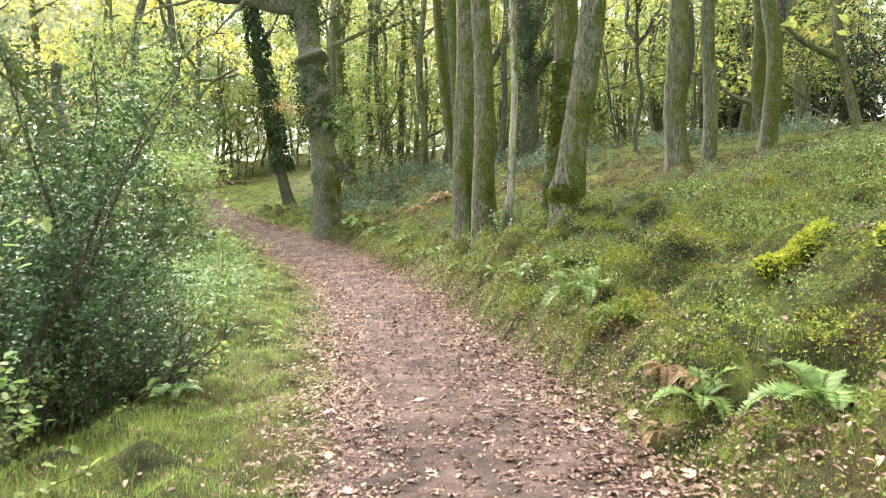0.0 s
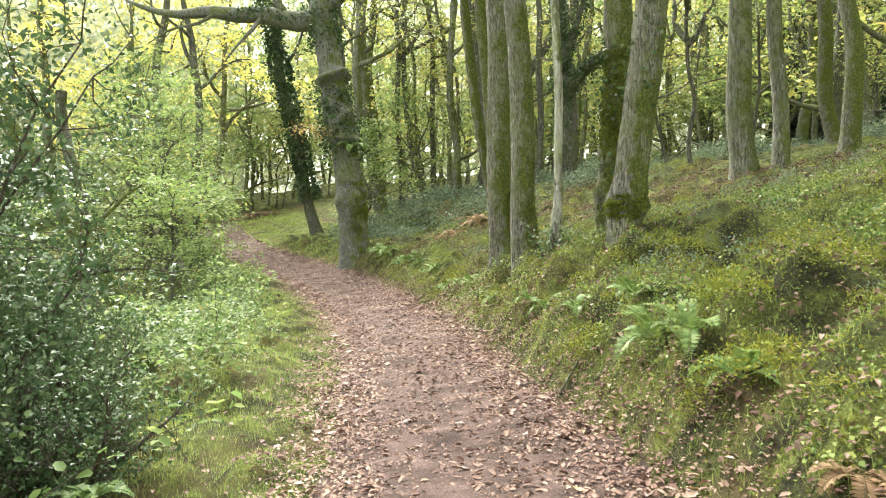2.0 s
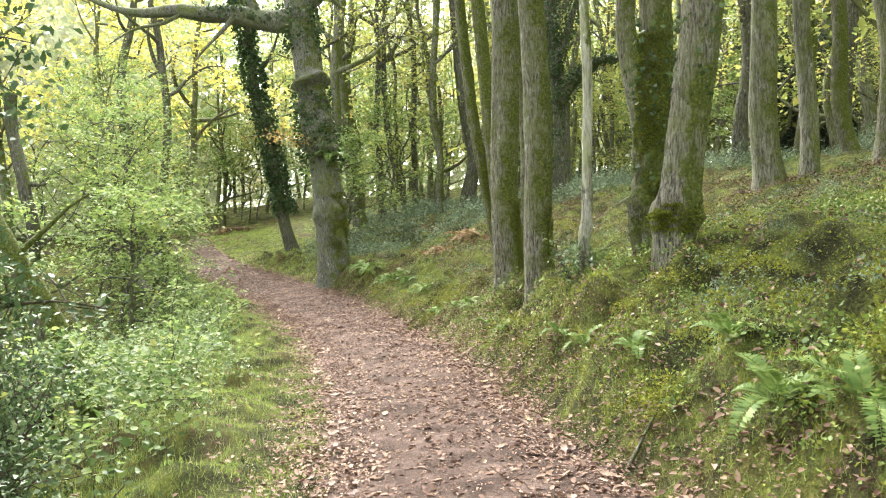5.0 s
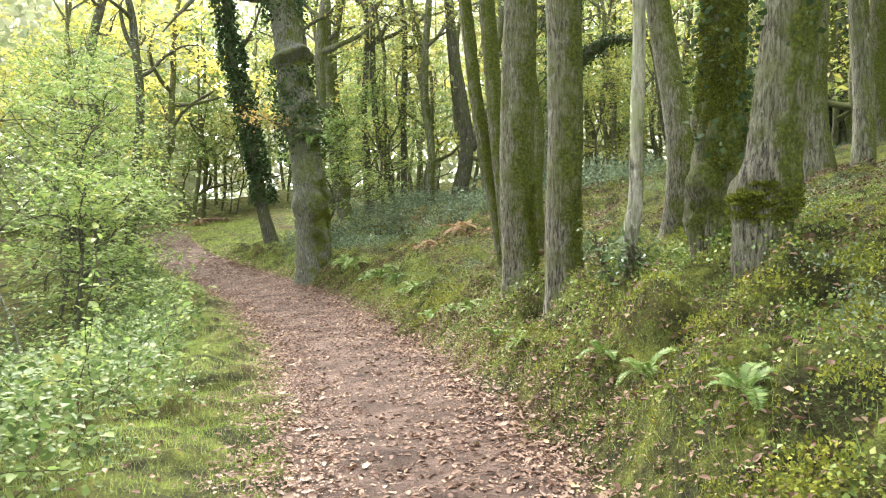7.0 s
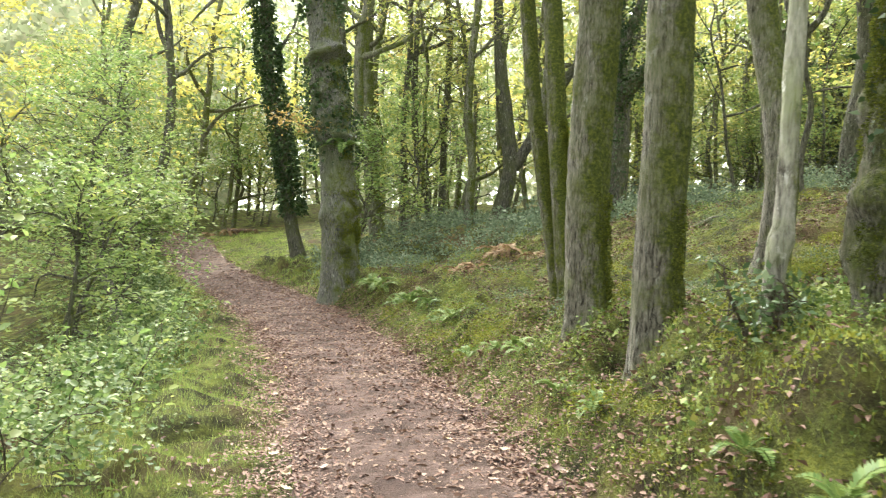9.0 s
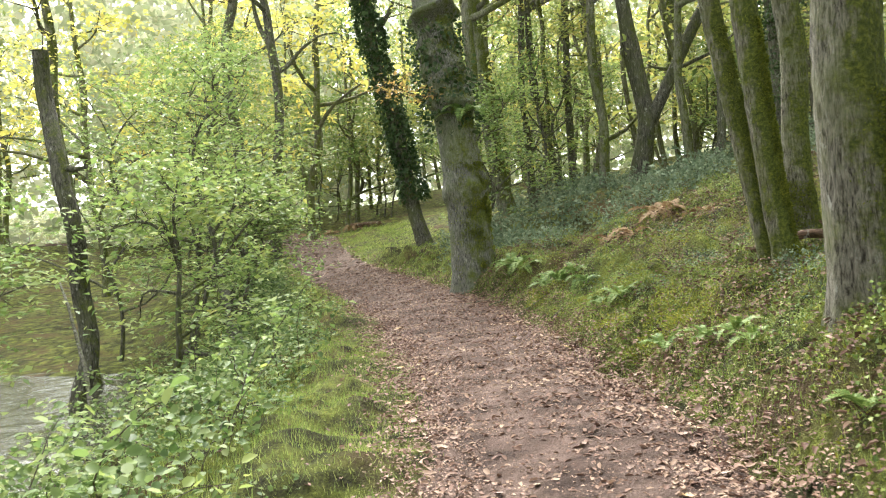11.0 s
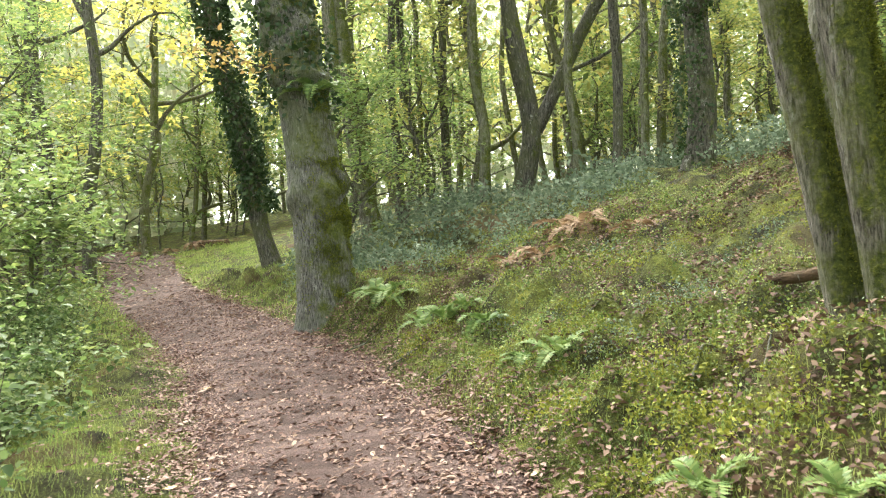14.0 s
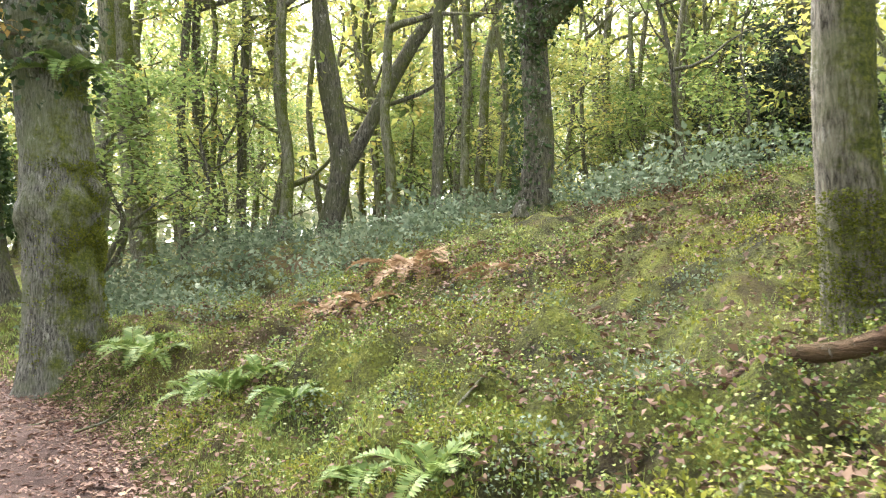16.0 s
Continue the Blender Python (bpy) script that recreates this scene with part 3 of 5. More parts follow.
birch = make_tree("birch_tree", "thin pale birch stem with peeling bark", "", R, [(0, 0, 0), (-0.02, 0, 0.3), (0.06, 0, 0.65), (0.07, 0, 1.3), (0.1, 0, 2.0), (0.08, 0, 3.0), (0.02, 0.1, 5), (0.1, 0.2, 8)], [0.05, 0.046, 0.044, 0.042, 0.04, 0.036, 0.014], M_BIRCH, M_LIME, 16, 120, 0.55, 6, 1.4, 8, furrow=0.006, flare=0.3, burls=((0.075, 0.02, 0.008),), tip=0.008)
stand(birch, 2.03, 12.9, 0.06)
oak_r = make_tree("oak_tree", "leaning oak on a thick stump-like foot with a mossy collar", "", R, [(0, 0, 0), (0.01, 0, 0.3), (0.05, 0, 0.5), (0.15, 0, 1.2), (0.36, 0, 2.5), (0.5, 0.1, 4), (0.8, 0.3, 7), (1.0, 0.4, 11)], [0.165, 0.165, 0.145, 0.122, 0.115, 0.1, 0.06], M_OAK, M_CROWN, 40, 150, 0.55, 7, 3.0, 5, furrow=0.016, flare=0.12, burls=((0.052, 0.055, 0.008), (0.066, 0.025, 0.006)))
stand(oak_r, 2.75, 12.2, 0.1)
oak_m = make_tree("oak_tree", "stout oak trunk thickly coated in moss", "", R, [(0, 0, 0), (-0.03, 0, 0.5), (0.03, 0, 1.2), (0.1, 0, 2.4), (0.1, 0.1, 4), (0, 0.3, 7), (0.2, 0.4, 11)], [0.175, 0.165, 0.15, 0.135, 0.12, 0.1, 0.05], M_OAK_MOSS, M_CROWN, 40, 150, 0.55, 7, 3.0, 5, furrow=0.02, flare=0.3, burls=((0.045, 0.05, 0.01), (0.075, 0.06, 0.012), (0.11, 0.04, 0.012)))
stand(oak_m, 2.75, 13.3, 0.1)
lean_a = make_tree("oak_tree", "leaning oak trunk with mossy side on the slope", "twin oaks on the slope", R, [(0, 0, 0), (-0.14, 0.02, 1), (-0.31, 0.04, 2), (-0.46, 0.06, 3), (-0.6, 0.08, 4.5), (-0.72, 0.1, 7), (-0.95, 0.2, 12)], [0.095, 0.088, 0.085, 0.075, 0.055, 0.03], M_OAK_MOSS, M_CROWN, 32, 140, 0.5, 7, 2.8, 5, furrow=0.012, flare=0.45)
stand(lean_a, 0.98, 18.75)
lean_b = make_tree("oak_tree", "thick leaning oak with lichen-grey bark and moss pads", "twin oaks on the slope", R, [(0, 0, 0), (-0.12, 0.02, 1), (-0.2, 0.04, 2), (-0.27, 0.06, 3), (-0.37, 0.08, 4.5), (-0.5, 0.1, 7), (-0.65, 0.2, 12)], [0.112, 0.104, 0.1, 0.085, 0.06, 0.03], M_OAK_MOSS, M_CROWN, 36, 140, 0.5, 7, 2.8, 5, furrow=0.014, flare=0.35)
stand(lean_b, 1.08, 18.45)
oak_c = make_tree("oak_tree", "upright oak with pale scaly bark and mossy foot", "", R, wander_line(12, -0.03, 0, np.random.default_rng(4), 0.06), [0.13, 0.125, 0.12, 0.1, 0.07, 0.03], M_OAK, M_CROWN, 36, 140, 0.5, 7, 2.8, 5, furrow=0.014, flare=0.5)
stand(oak_c, 1.42, 20.2)


# ---- trees standing back from the path ----
def back_tree(label, x, y, r, dx, height, bark, seed, crown=0.45, leaf=None, **more):
    rng = np.random.default_rng(seed)
    more.setdefault("limbs", 7)
    more.setdefault("reach", 2.6)
    more.setdefault("per", 9)
    more.setdefault("extra", ())
    places = more.pop("places", None) or wander_line(height, dx, 0, rng, 0.1 + 0.25 * r)
    ob = make_tree(more.pop("name", "woodland_tree"), label, more.pop("group", "trees behind the bank"), rng, places, more.pop("radii", [r * 1.1, r, r * 0.95, r * 0.8, r * 0.5, r * 0.25]), bark, leaf or M_CROWN, 16, 48, crown, furrow=0.01, flare=0.45, **more)
    return stand(ob, x, y)


back_tree("mossy grey trunk among low shrubs up the slope", 5.4, 19.0, 0.2, -0.05, 13, M_GREY, 31)
back_tree("grey lichen-spotted trunk with a mossy foot on the slope", 3.2, 18.1, 0.16, -0.03, 13, M_OAK, 55)
back_tree("pale lichen-covered trunk up the slope", 5.95, 18.9, 0.13, -0.02, 12, M_GREY, 32)
back_tree("mossy trunk high on the slope", 7.1, 18.8, 0.15, 0.02, 12, M_OAK_MOSS, 33)
back_tree("straight brown trunk up the slope", 6.5, 26.0, 0.17, -0.02, 13, M_DARK, 34)
back_tree("slim crooked dark stem up the slope", 5.2, 24.0, 0.05, -0.03, 7, M_DARK, 35, crown=0.4, per=8, reach=1.6)
back_tree("straight brown trunk far up the slope", 9.6, 27.5, 0.17, 0.03, 13, M_DARK, 36)
back_tree("mossy trunk far up the slope", 11.5, 31.0, 0.2, -0.04, 14, M_GREY, 37)
ivy_big = back_tree("big dark oak wrapped in ivy with one thick ivy-clad limb", 2.1, 29.8, 0.23, -0.015, 13, M_DARK, 38, name="oak_tree", group="ivy-clad trees",
    extra=[([(0.05, 0, 3.0), (0.5, -0.2, 3.5), (1.0, -0.4, 3.95), (1.5, -0.5, 4.15), (2.0, -0.5, 4.05)], [0.2, 0.19, 0.17, 0.13, 0.05]),
           ([(-0.1, 0, 3.8), (0.4, 0.2, 5.0), (0.9, 0.3, 6.5)], [0.16, 0.12, 0.06])])
y_tree = back_tree("forked Y-shaped tree with a white blaze on its foot", -1.0, 37.0, 0.18, 0, 13, M_DARK, 39, name="forked_tree", group="", crown=0.6,
    places=[(-0.45, 0, -0.2), (-0.2, 0, 0.9), (0.1, 0, 2.1), (-0.2, 0, 3.4), (-0.45, 0, 5.8), (-0.6, 0, 9), (-0.5, 0, 12)], radii=[0.26, 0.22, 0.22, 0.15, 0.13, 0.08, 0.04],
    extra=[([(0.1, 0, 1.95), (0.7, 0, 3.0), (1.5, 0, 4.6), (2.3, 0, 5.6), (3.2, 0, 6.7), (4.0, 0.2, 9.5)], [0.17, 0.15, 0.14, 0.12, 0.1, 0.04]),
           ([(0.8, 0, 3.2), (1.8, -0.2, 3.5), (2.6, -0.3, 4.1)], [0.05, 0.04, 0.02])])
back_tree("straight trunk behind the pollard", -5.3, 36.0, 0.24, -0.05, 14, M_GREY, 40, reach=3.2)
back_tree("brown trunk with kinked stem beyond the pollard", -5.5, 33.0, 0.16, 0.07, 13, M_GREY, 41)
back_tree("straight trunk with thin upright branches", -2.3, 36.0, 0.14, 0.01, 13, M_GREY, 42)
back_tree("slim trunk among low holly", 0.1, 36.0, 0.115, 0.06, 12, M_GREY, 43)
back_tree("slim trunk dressed in thin ivy", 0.9, 34.6, 0.12, 0.03, 12, M_DARK, 44)
back_tree("slim straight trunk among low holly", 1.9, 36.0, 0.1, 0.04, 12, M_GREY, 45)
back_tree("thin straight trunk in the stand", -4.9, 38.0, 0.11, 0.02, 13, M_DARK, 46)
back_tree("thin leaning trunk in the stand", -4.0, 38.5, 0.11, -0.06, 13, M_DARK, 47)
back_tree("thin straight trunk in the stand", -3.5, 38.0, 0.11, -0.01, 13, M_DARK, 48)
back_tree("tall trunk beyond the stream among yellow leaves", -14.8, 36.0, 0.2, 0.02, 15, M_DARK, 49, leaf=M_YELLOW)
back_tree("leaning trunk beyond the stream among yellow leaves", -13.6, 36.0, 0.17, 0.05, 14, M_DARK, 50, leaf=M_YELLOW)
back_tree("thin pale trunk beyond the stream", -12.0, 25.0, 0.12, -0.07, 12, M_GREY, 51, leaf=M_YELLOW)
ivy_a = back_tree("leaning tree wrapped thickly in ivy by the path", -7.4, 33.9, 0.2, -0.19, 12, M_DARK, 52, group="ivy-clad trees", crown=0.55, leaf=M_LIME)
back_tree("short dark stem beside the ivy-clad tree", -6.0, 33.0, 0.14, -0.03, 11, M_DARK, 53)
snag = back_tree("dead broken-topped pole by the stream", -9.9, 22.2, 0.15, -0.03, 6.6, M_DARK, 54, name="dead_tree", group="", limbs=1, reach=0.5, per=0, radii=[0.16, 0.15, 0.14, 0.13])


# ---- ivy on the clad trees ----
def trunk_of(tree):
    return next(o for o in tree.children if o.name.startswith("trunk"))


def ivy_on(tree, lines, count, rng, size=0.09, label="dense dark-green ivy leaves"):
    """Ivy leaves round given lines (points, radius) in the tree's own space."""
    out = []
    for pts, r, share in lines:
        n = int(count * share)
        q = flow(pts, 60)
        t = rng.uniform(0, 59, n)
        i = t.astype(int)
        c = q[i] + (q[np.minimum(i + 1, 59)] - q[i]) * (t - i)[:, None]
        thick = r * (0.75 + 0.6 * vnoise(t * 0.35, t * 0 + 2, 9)) + rng.exponential(0.05, n)
        a = rng.uniform(0, 2 * np.pi, n)
        off = np.stack([np.cos(a), np.sin(a), rng.normal(0, 0.25, n)], 1)
        out.append(leaves(c + off * thick[:, None], size, rng, 0.25, 0.8, 0.2, toward=off + np.array([0, 0, -0.7])))
    v, f = join(out)
    tagged(piece("ivy", mesh_of("ivy", v, f, M_IVY), trunk_of(tree), label), kind="stuff")


RI = np.random.default_rng(77)
ivy_on(ivy_big, [(lean_line(13, -0.015)[:4], 0.2, 0.5), ([(0.05, 0, 3.0), (0.5, -0.2, 3.5), (1.0, -0.4, 3.95), (1.5, -0.5, 4.15), (2.0, -0.5, 4.05)], 0.22, 0.3), ([(-0.1, 0, 3.8), (0.4, 0.2, 5.0), (0.9, 0.3, 6.5)], 0.16, 0.2)], 5500, RI, 0.075)
ivy_on(ivy_a, [([(-0.25, 0, 1.6), (-1.15, 0, 6.0), (-2.2, 0, 11.5)], 0.26, 1.0)], 7000, RI, 0.12)
ivy_on(old_oak, [([(-0.2, 0, 3.3), (-0.45, 0, 5.3)], 0.43, 0.6), ([(-0.6, 0, 6.4), (-0.72, 0, 7.8)], 0.4, 0.3), ([(-0.8, 0, 7.2), (-1.7, -0.2, 7.25), (-2.4, -0.3, 7.55), (-3.1, -0.4, 7.4)], 0.24, 0.3)], 3000, RI, 0.085, "patches of dark ivy leaves")
ivy_on(oak_m, [([(0.05, -0.08, 1.0), (0.1, -0.1, 2.6)], 0.14, 1.0)], 420, RI, 0.055, "small trailing ivy leaves")
ivy_on(oak_r, [([(0.22, -0.02, 1.5), (0.4, -0.02, 3.0)], 0.12, 1.0)], 200, RI, 0.05, "small trailing ivy leaves")


def moss_on(tree, line, radius, towards, spread, count, rng, size=0.035, seed=1, cover=0.45, ease=0.0):
    """A furry coat of moss sprigs on one side of a stem, broken into pads."""
    q = flow(line, 80)
    count, size = int(count * 1.8), size * 0.62
    t = rng.uniform(0, 78.9, count)
    i = t.astype(int)
    c = q[i] + (q[i + 1] - q[i]) * (t - i)[:, None]
    a = rng.normal(towards, spread, count)
    pad = vnoise(a * 2.2 + 20, t * 0.33, seed)
    t, c, a, pad = keep(pad > 1 - cover - 0.15, t, c, a, pad)
    out = np.stack([np.cos(a), np.sin(a), np.zeros(len(a))], 1)
    r = radius * (0.98 + 0.28 * np.clip(pad - 0.4, 0, 1)) * (1 - ease * (2 * t / 79 - 1) ** 2) + 0.015 * rng.random(len(a))
    v, f = leaves(c + out * r[:, None], size, rng, 0.2, 0.5, 0.3, toward=out + np.array([0, 0, 0.5]))
    tagged(piece("moss_coat", mesh_of("moss_coat", v, f, M_MOSS_COAT), trunk_of(tree), "furry yellow-green moss pads"), kind="stuff")


def stem(line, z0, z1):
    return [p for p in flow(line, 240) if z0 < p[2] < z1]


moss_on(oak_m, stem([(0, 0, 0), (-0.03, 0, 0.5), (0.03, 0, 1.2), (0.1, 0, 2.4), (0.1, 0.1, 4)], 0.1, 2.5), 0.17, math.radians(215), 0.9, 12000, RI, 0.03, 3, 0.6)
moss_on(oak_r, [(0.04, 0, 0.4), (0.06, 0, 0.55), (0.09, 0, 0.72)], 0.205, math.radians(225), 0.9, 5000, RI, 0.036, 4, 0.45, 0.4)
moss_on(oak_r, [(0.1, 0, 0.75), (0.18, 0, 1.35)], 0.135, math.radians(190), 0.55, 2600, RI, 0.03, 5, 0.5)
moss_on(t1, stem([(0, 0, 0), (-0.05, 0, 1.0), (-0.02, 0, 2.0)], 0.05, 1.3), 0.185, math.radians(-20), 0.5, 2400, RI, 0.03, 6, 0.6)
moss_on(t2, stem([(0, 0, 0), (-0.02, 0, 0.8), (0.03, 0, 1.8)], 0.05, 1.2), 0.15, math.radians(-10), 0.5, 1900, RI, 0.028, 7, 0.6)
moss_on(lean_a, stem([(0, 0, 0), (-0.14, 0.02, 1), (-0.31, 0.04, 2), (-0.46, 0.06, 3), (-0.6, 0.08, 4.5), (-0.72, 0.1, 7), (-0.95, 0.2, 12)], 0.2, 2.6), 0.088, math.radians(-35), 0.6, 4200, RI, 0.026, 8, 0.45)
moss_on(lean_b, stem([(0, 0, 0), (-0.12, 0.02, 1), (-0.2, 0.04, 2), (-0.27, 0.06, 3), (-0.37, 0.08, 4.5), (-0.5, 0.1, 7), (-0.65, 0.2, 12)], 0.2, 2.6), 0.102, math.radians(-20), 0.55, 7000, RI, 0.03, 9, 0.6)
moss_on(oak_c, stem(wander_line(12, -0.03, 0, np.random.default_rng(4), 0.06), 0.1, 0.8), 0.15, math.radians(-120), 0.9, 2600, RI, 0.026, 10, 0.6)
moss_on(old_oak, stem([(0.02, 0, 0), (-0.02, 0, 1.8), (-0.12, 0, 3.1)], 0.3, 2.6), 0.4, math.radians(-30), 0.62, 9000, RI, 0.045, 11, 0.7)
M_BRONZE = leaf_material("bronzed_oak_leaf", [(0.0, (0.2, 0.17, 0.05)), (0.5, (0.36, 0.25, 0.08)), (1.0, (0.48, 0.34, 0.12))], 0.45)
spray_twig = bent((-0.2, -0.3, 3.9), (-0.8, -0.7, 0.05), 1.5, RI, 9, 0.15, -0.05)
v, f = tube(spray_twig, np.linspace(0.02, 0.005, 9), 6)
piece("limb", mesh_of("limb", v, f, M_TWIG, True), old_oak)
v, f = spray_leaves(spray_twig[2:], 26, 0.26, 0.09, RI)
tagged(piece("leaf_spray", mesh_of("leaf_spray", v, f, M_BRONZE), old_oak, "bronzed dying oak leaves"), kind="stuff")


# ---- the wood beyond ----
RW = np.random.default_rng(5)


def pole_template(seed, leaf, height, r, **more):
    rng = np.random.default_rng(seed)
    ob = make_tree("woodland_tree", more.pop("label", "slim tall woodland tree with thin yellow-green autumn crown"), "trees of the far wood", rng,
                   wander_line(height, rng.uniform(-0.06, 0.06), rng.uniform(-0.05, 0.05), rng, 0.2), [r * 1.15, r, r * 0.9, r * 0.7, r * 0.4, r * 0.15],
                   more.pop("bark", M_POLE), leaf, 9, 30, more.pop("crown", 0.3), more.pop("limbs", 8), more.pop("reach", 2.4), more.pop("per", 7),
                   more.pop("leaf_size", 0.27), 0.5, 0.006, 0.3, **more)
    return ob


templates = [
    pole_template(101, M_CROWN, 14, 0.13, crown=0.22, limbs=12),
    pole_template(102, M_CROWN, 15, 0.17, crown=0.28, limbs=11, bark=M_GREY),
    pole_template(103, M_CROWN, 13, 0.1, crown=0.16, limbs=12, reach=2.2),
    pole_template(104, M_YELLOW, 14, 0.14, crown=0.2, limbs=14, reach=3.4, per=11, label="woodland tree with bright yellow autumn crown"),
    pole_template(105, M_CROWN, 15, 0.2, crown=0.35, limbs=10, bark=M_OAK_MOSS, reach=3.0),
    pole_template(106, M_LIME, 12, 0.11, crown=0.15, limbs=11, reach=2.6, label="woodland tree with low spreading lime-green branches"),
    # these two poles carry the leaf colour paled for distant haze
    pole_template(107, M_HAZED, 15, 0.085, crown=0.5, limbs=6, reach=1.6, per=4, label="thin drawn-up woodland pole with a sparse crown"),
    pole_template(108, M_HAZED, 16, 0.11, crown=0.5, limbs=6, reach=1.9, per=4, bark=M_GREY, label="slim grey woodland pole with a sparse crown"),
]
used = [False] * len(templates)


def plant(k, x, y):
    m = pose(x, y, ground_at(x, y) - 0.15, 0, 0, RW.uniform(0, 360)) @ Matrix.Scale(RW.uniform(0.8, 1.2), 4)
    if used[k]:
        copy_thing(templates[k], m).scale = m.to_scale()
    else:
        used[k] = True
        templates[k].matrix_basis = m


def plant_region(count, x0, x1, y0, y1, kinds, near_right, near_left, apart=1.5):
    """Trees at random over a stretch, kept off the path, the near slope and the stream."""
    done, tries = [], 0
    while len(done) < count and tries < count * 40:
        tries += 1
        x, y = RW.uniform(x0, x1), RW.uniform(y0, y1)
        u, v = side_of_path(x, y)
        if max(u - near_right, v - near_left) < 0 or (u < near_right and v < near_left):
            continue
        if any((x - a) ** 2 + (y - b) ** 2 < apart ** 2 for a, b in done):
            continue
        done.append((x, y))
        plant(kinds[int(RW.integers(len(kinds)))], x, y)


plant_region(44, -7, 16, 38, 62, (0, 1, 2, 2, 0, 2, 5), 4.5, 99)
plant_region(20, -5.5, 10, 35, 50, (6, 6, 7), 5.5, 99, 1.3)
plant_region(26, 8.5, 28, 18, 48, (0, 1, 4, 0, 2), 9, 99, 2.2)
plant_region(12, 9, 26, -6, 16, (0, 1, 4), 7, 99, 2.5)
plant_region(18, -14, 28, 62, 88, (0, 2, 3, 5), 3, 99, 3.0)
plant_region(22, -32, -8, 52, 74, (0, 2, 5, 2, 5), 2.0, 99, 2.0)
plant_region(46, -46, -16, 4, 64, (0, 5, 1, 3, 2), 99, 13.5, 2.2)
for yx, yy in ((-17.5, 39.5), (-21.0, 44.0), (-16.5, 45.0), (-24.0, 40.0)):
    plant(3, yx, yy)
plant_region(14, -10, 16, -32, -10, (0, 1, 4), 3, 3, 3.0)
plant_region(10, -40, -12, -30, 2, (0, 3, 1), 99, 13.5, 3.0)


# ---- saplings by the stream and under the trees ----
def sapling(label, x, y, height, seed, leaf=None, reach=1.7, limbs=15, per=14, bark=None, base=0.14, size=0.105, bow=0.4, group="saplings by the stream"):
    rng = np.random.default_rng(seed)
    line = [(bow * b + rng.normal(0, 0.035) * height * b, rng.normal(0, 0.05) * height * b, height * a) for a, b in ((0, 0), (0.12, 0.2), (0.25, 0.6), (0.4, 1.0), (0.55, 0.8), (0.7, 0.9), (0.85, 1.3), (1, 1.7))]
    ob = make_tree("sapling", label, group, rng, line, [0.05, 0.042, 0.034, 0.024, 0.01], bark or M_DARK, leaf or M_LIME, 10, 40, base, limbs, reach, max(per - 3, 6), size * 1.12, 0.3, 0.004, 0.3, tip=0.007, lift=(0.05, 1.1), flat=0.16)
    return stand(ob, x, y, 0.05)


sapling("crooked hazel sapling with lime-green leaves above the stream", -6.7, 20.0, 3.2, 201, limbs=11, reach=1.5, bow=0.35, base=0.3)
sapling("spreading hazel sapling with lime-green leaves", -8.6, 23.6, 5.2, 202, reach=2.3)
sapling("spreading hazel sapling with lime-green leaves", -10.6, 26.3, 6.2, 203, reach=2.8)
sapling("bushy beech sapling with yellow-green leaves beside the path", -11.6, 29.2, 6.5, 204, reach=2.7)
sapling("bushy beech sapling with yellow-green leaves", -13.6, 31.5, 8.0, 205, reach=3.4)
sapling("spreading hazel sapling with lime-green leaves", -13.4, 27.5, 7.0, 206, reach=3.0)
sapling("bushy beech sapling with yellow-green leaves by the bend", -16.0, 35.5, 8.5, 207, reach=3.6)
sapling("spreading hazel sapling with lime-green leaves", -9.2, 18.2, 3.4, 208, reach=1.6)
sapling("low hazel sapling with lime-green leaves", -9.2, 26.6, 3.0, 209, reach=1.5)
sapling("tall beech sapling with yellow-green leaves", -19.0, 41.5, 9.0, 210, reach=3.8)
sapling("low hazel sapling with lime-green leaves", -15.2, 37.8, 5.0, 211, reach=2.0)
sapling("thin beech sapling with yellow-green leaves by the pollard", -5.0, 30.5, 4.0, 212, reach=1.4, per=12, group="saplings under the trees")
for k in range(26):
    sx, sy = RW.uniform(-7, 13), RW.uniform(35, 56)
    if side_of_path(sx, sy)[0] > 3:
        sapling("thin understorey sapling with yellow-green leaves", sx, sy, RW.uniform(3.5, 7), 230 + k, M_LIME if k % 3 else M_CROWN, 2.0, 11, 13, base=0.1, size=0.12, group="saplings under the trees")
for k in range(11):
    sx, sy = -26 + 1.5 * k + RW.uniform(-0.5, 0.5), RW.uniform(52.5, 60)
    if side_of_path(sx, sy)[0] > 1.5:
        sapling("spreading beech sapling where the path bends away", sx, sy, RW.uniform(6, 11), 250 + k, M_CROWN if k % 2 else M_LIME, 3.2, 14, 12, base=0.16, size=0.17, group="saplings at the bend")
for k in range(7):
    sx, sy = RW.uniform(6.5, 16), RW.uniform(24, 40)
    sapling("thin crooked sapling with sparse yellowing leaves on the slope", sx, sy, RW.uniform(3, 6), 270 + k, M_CROWN, 1.8, 9, 8, base=0.3, size=0.09, group="saplings under the trees")


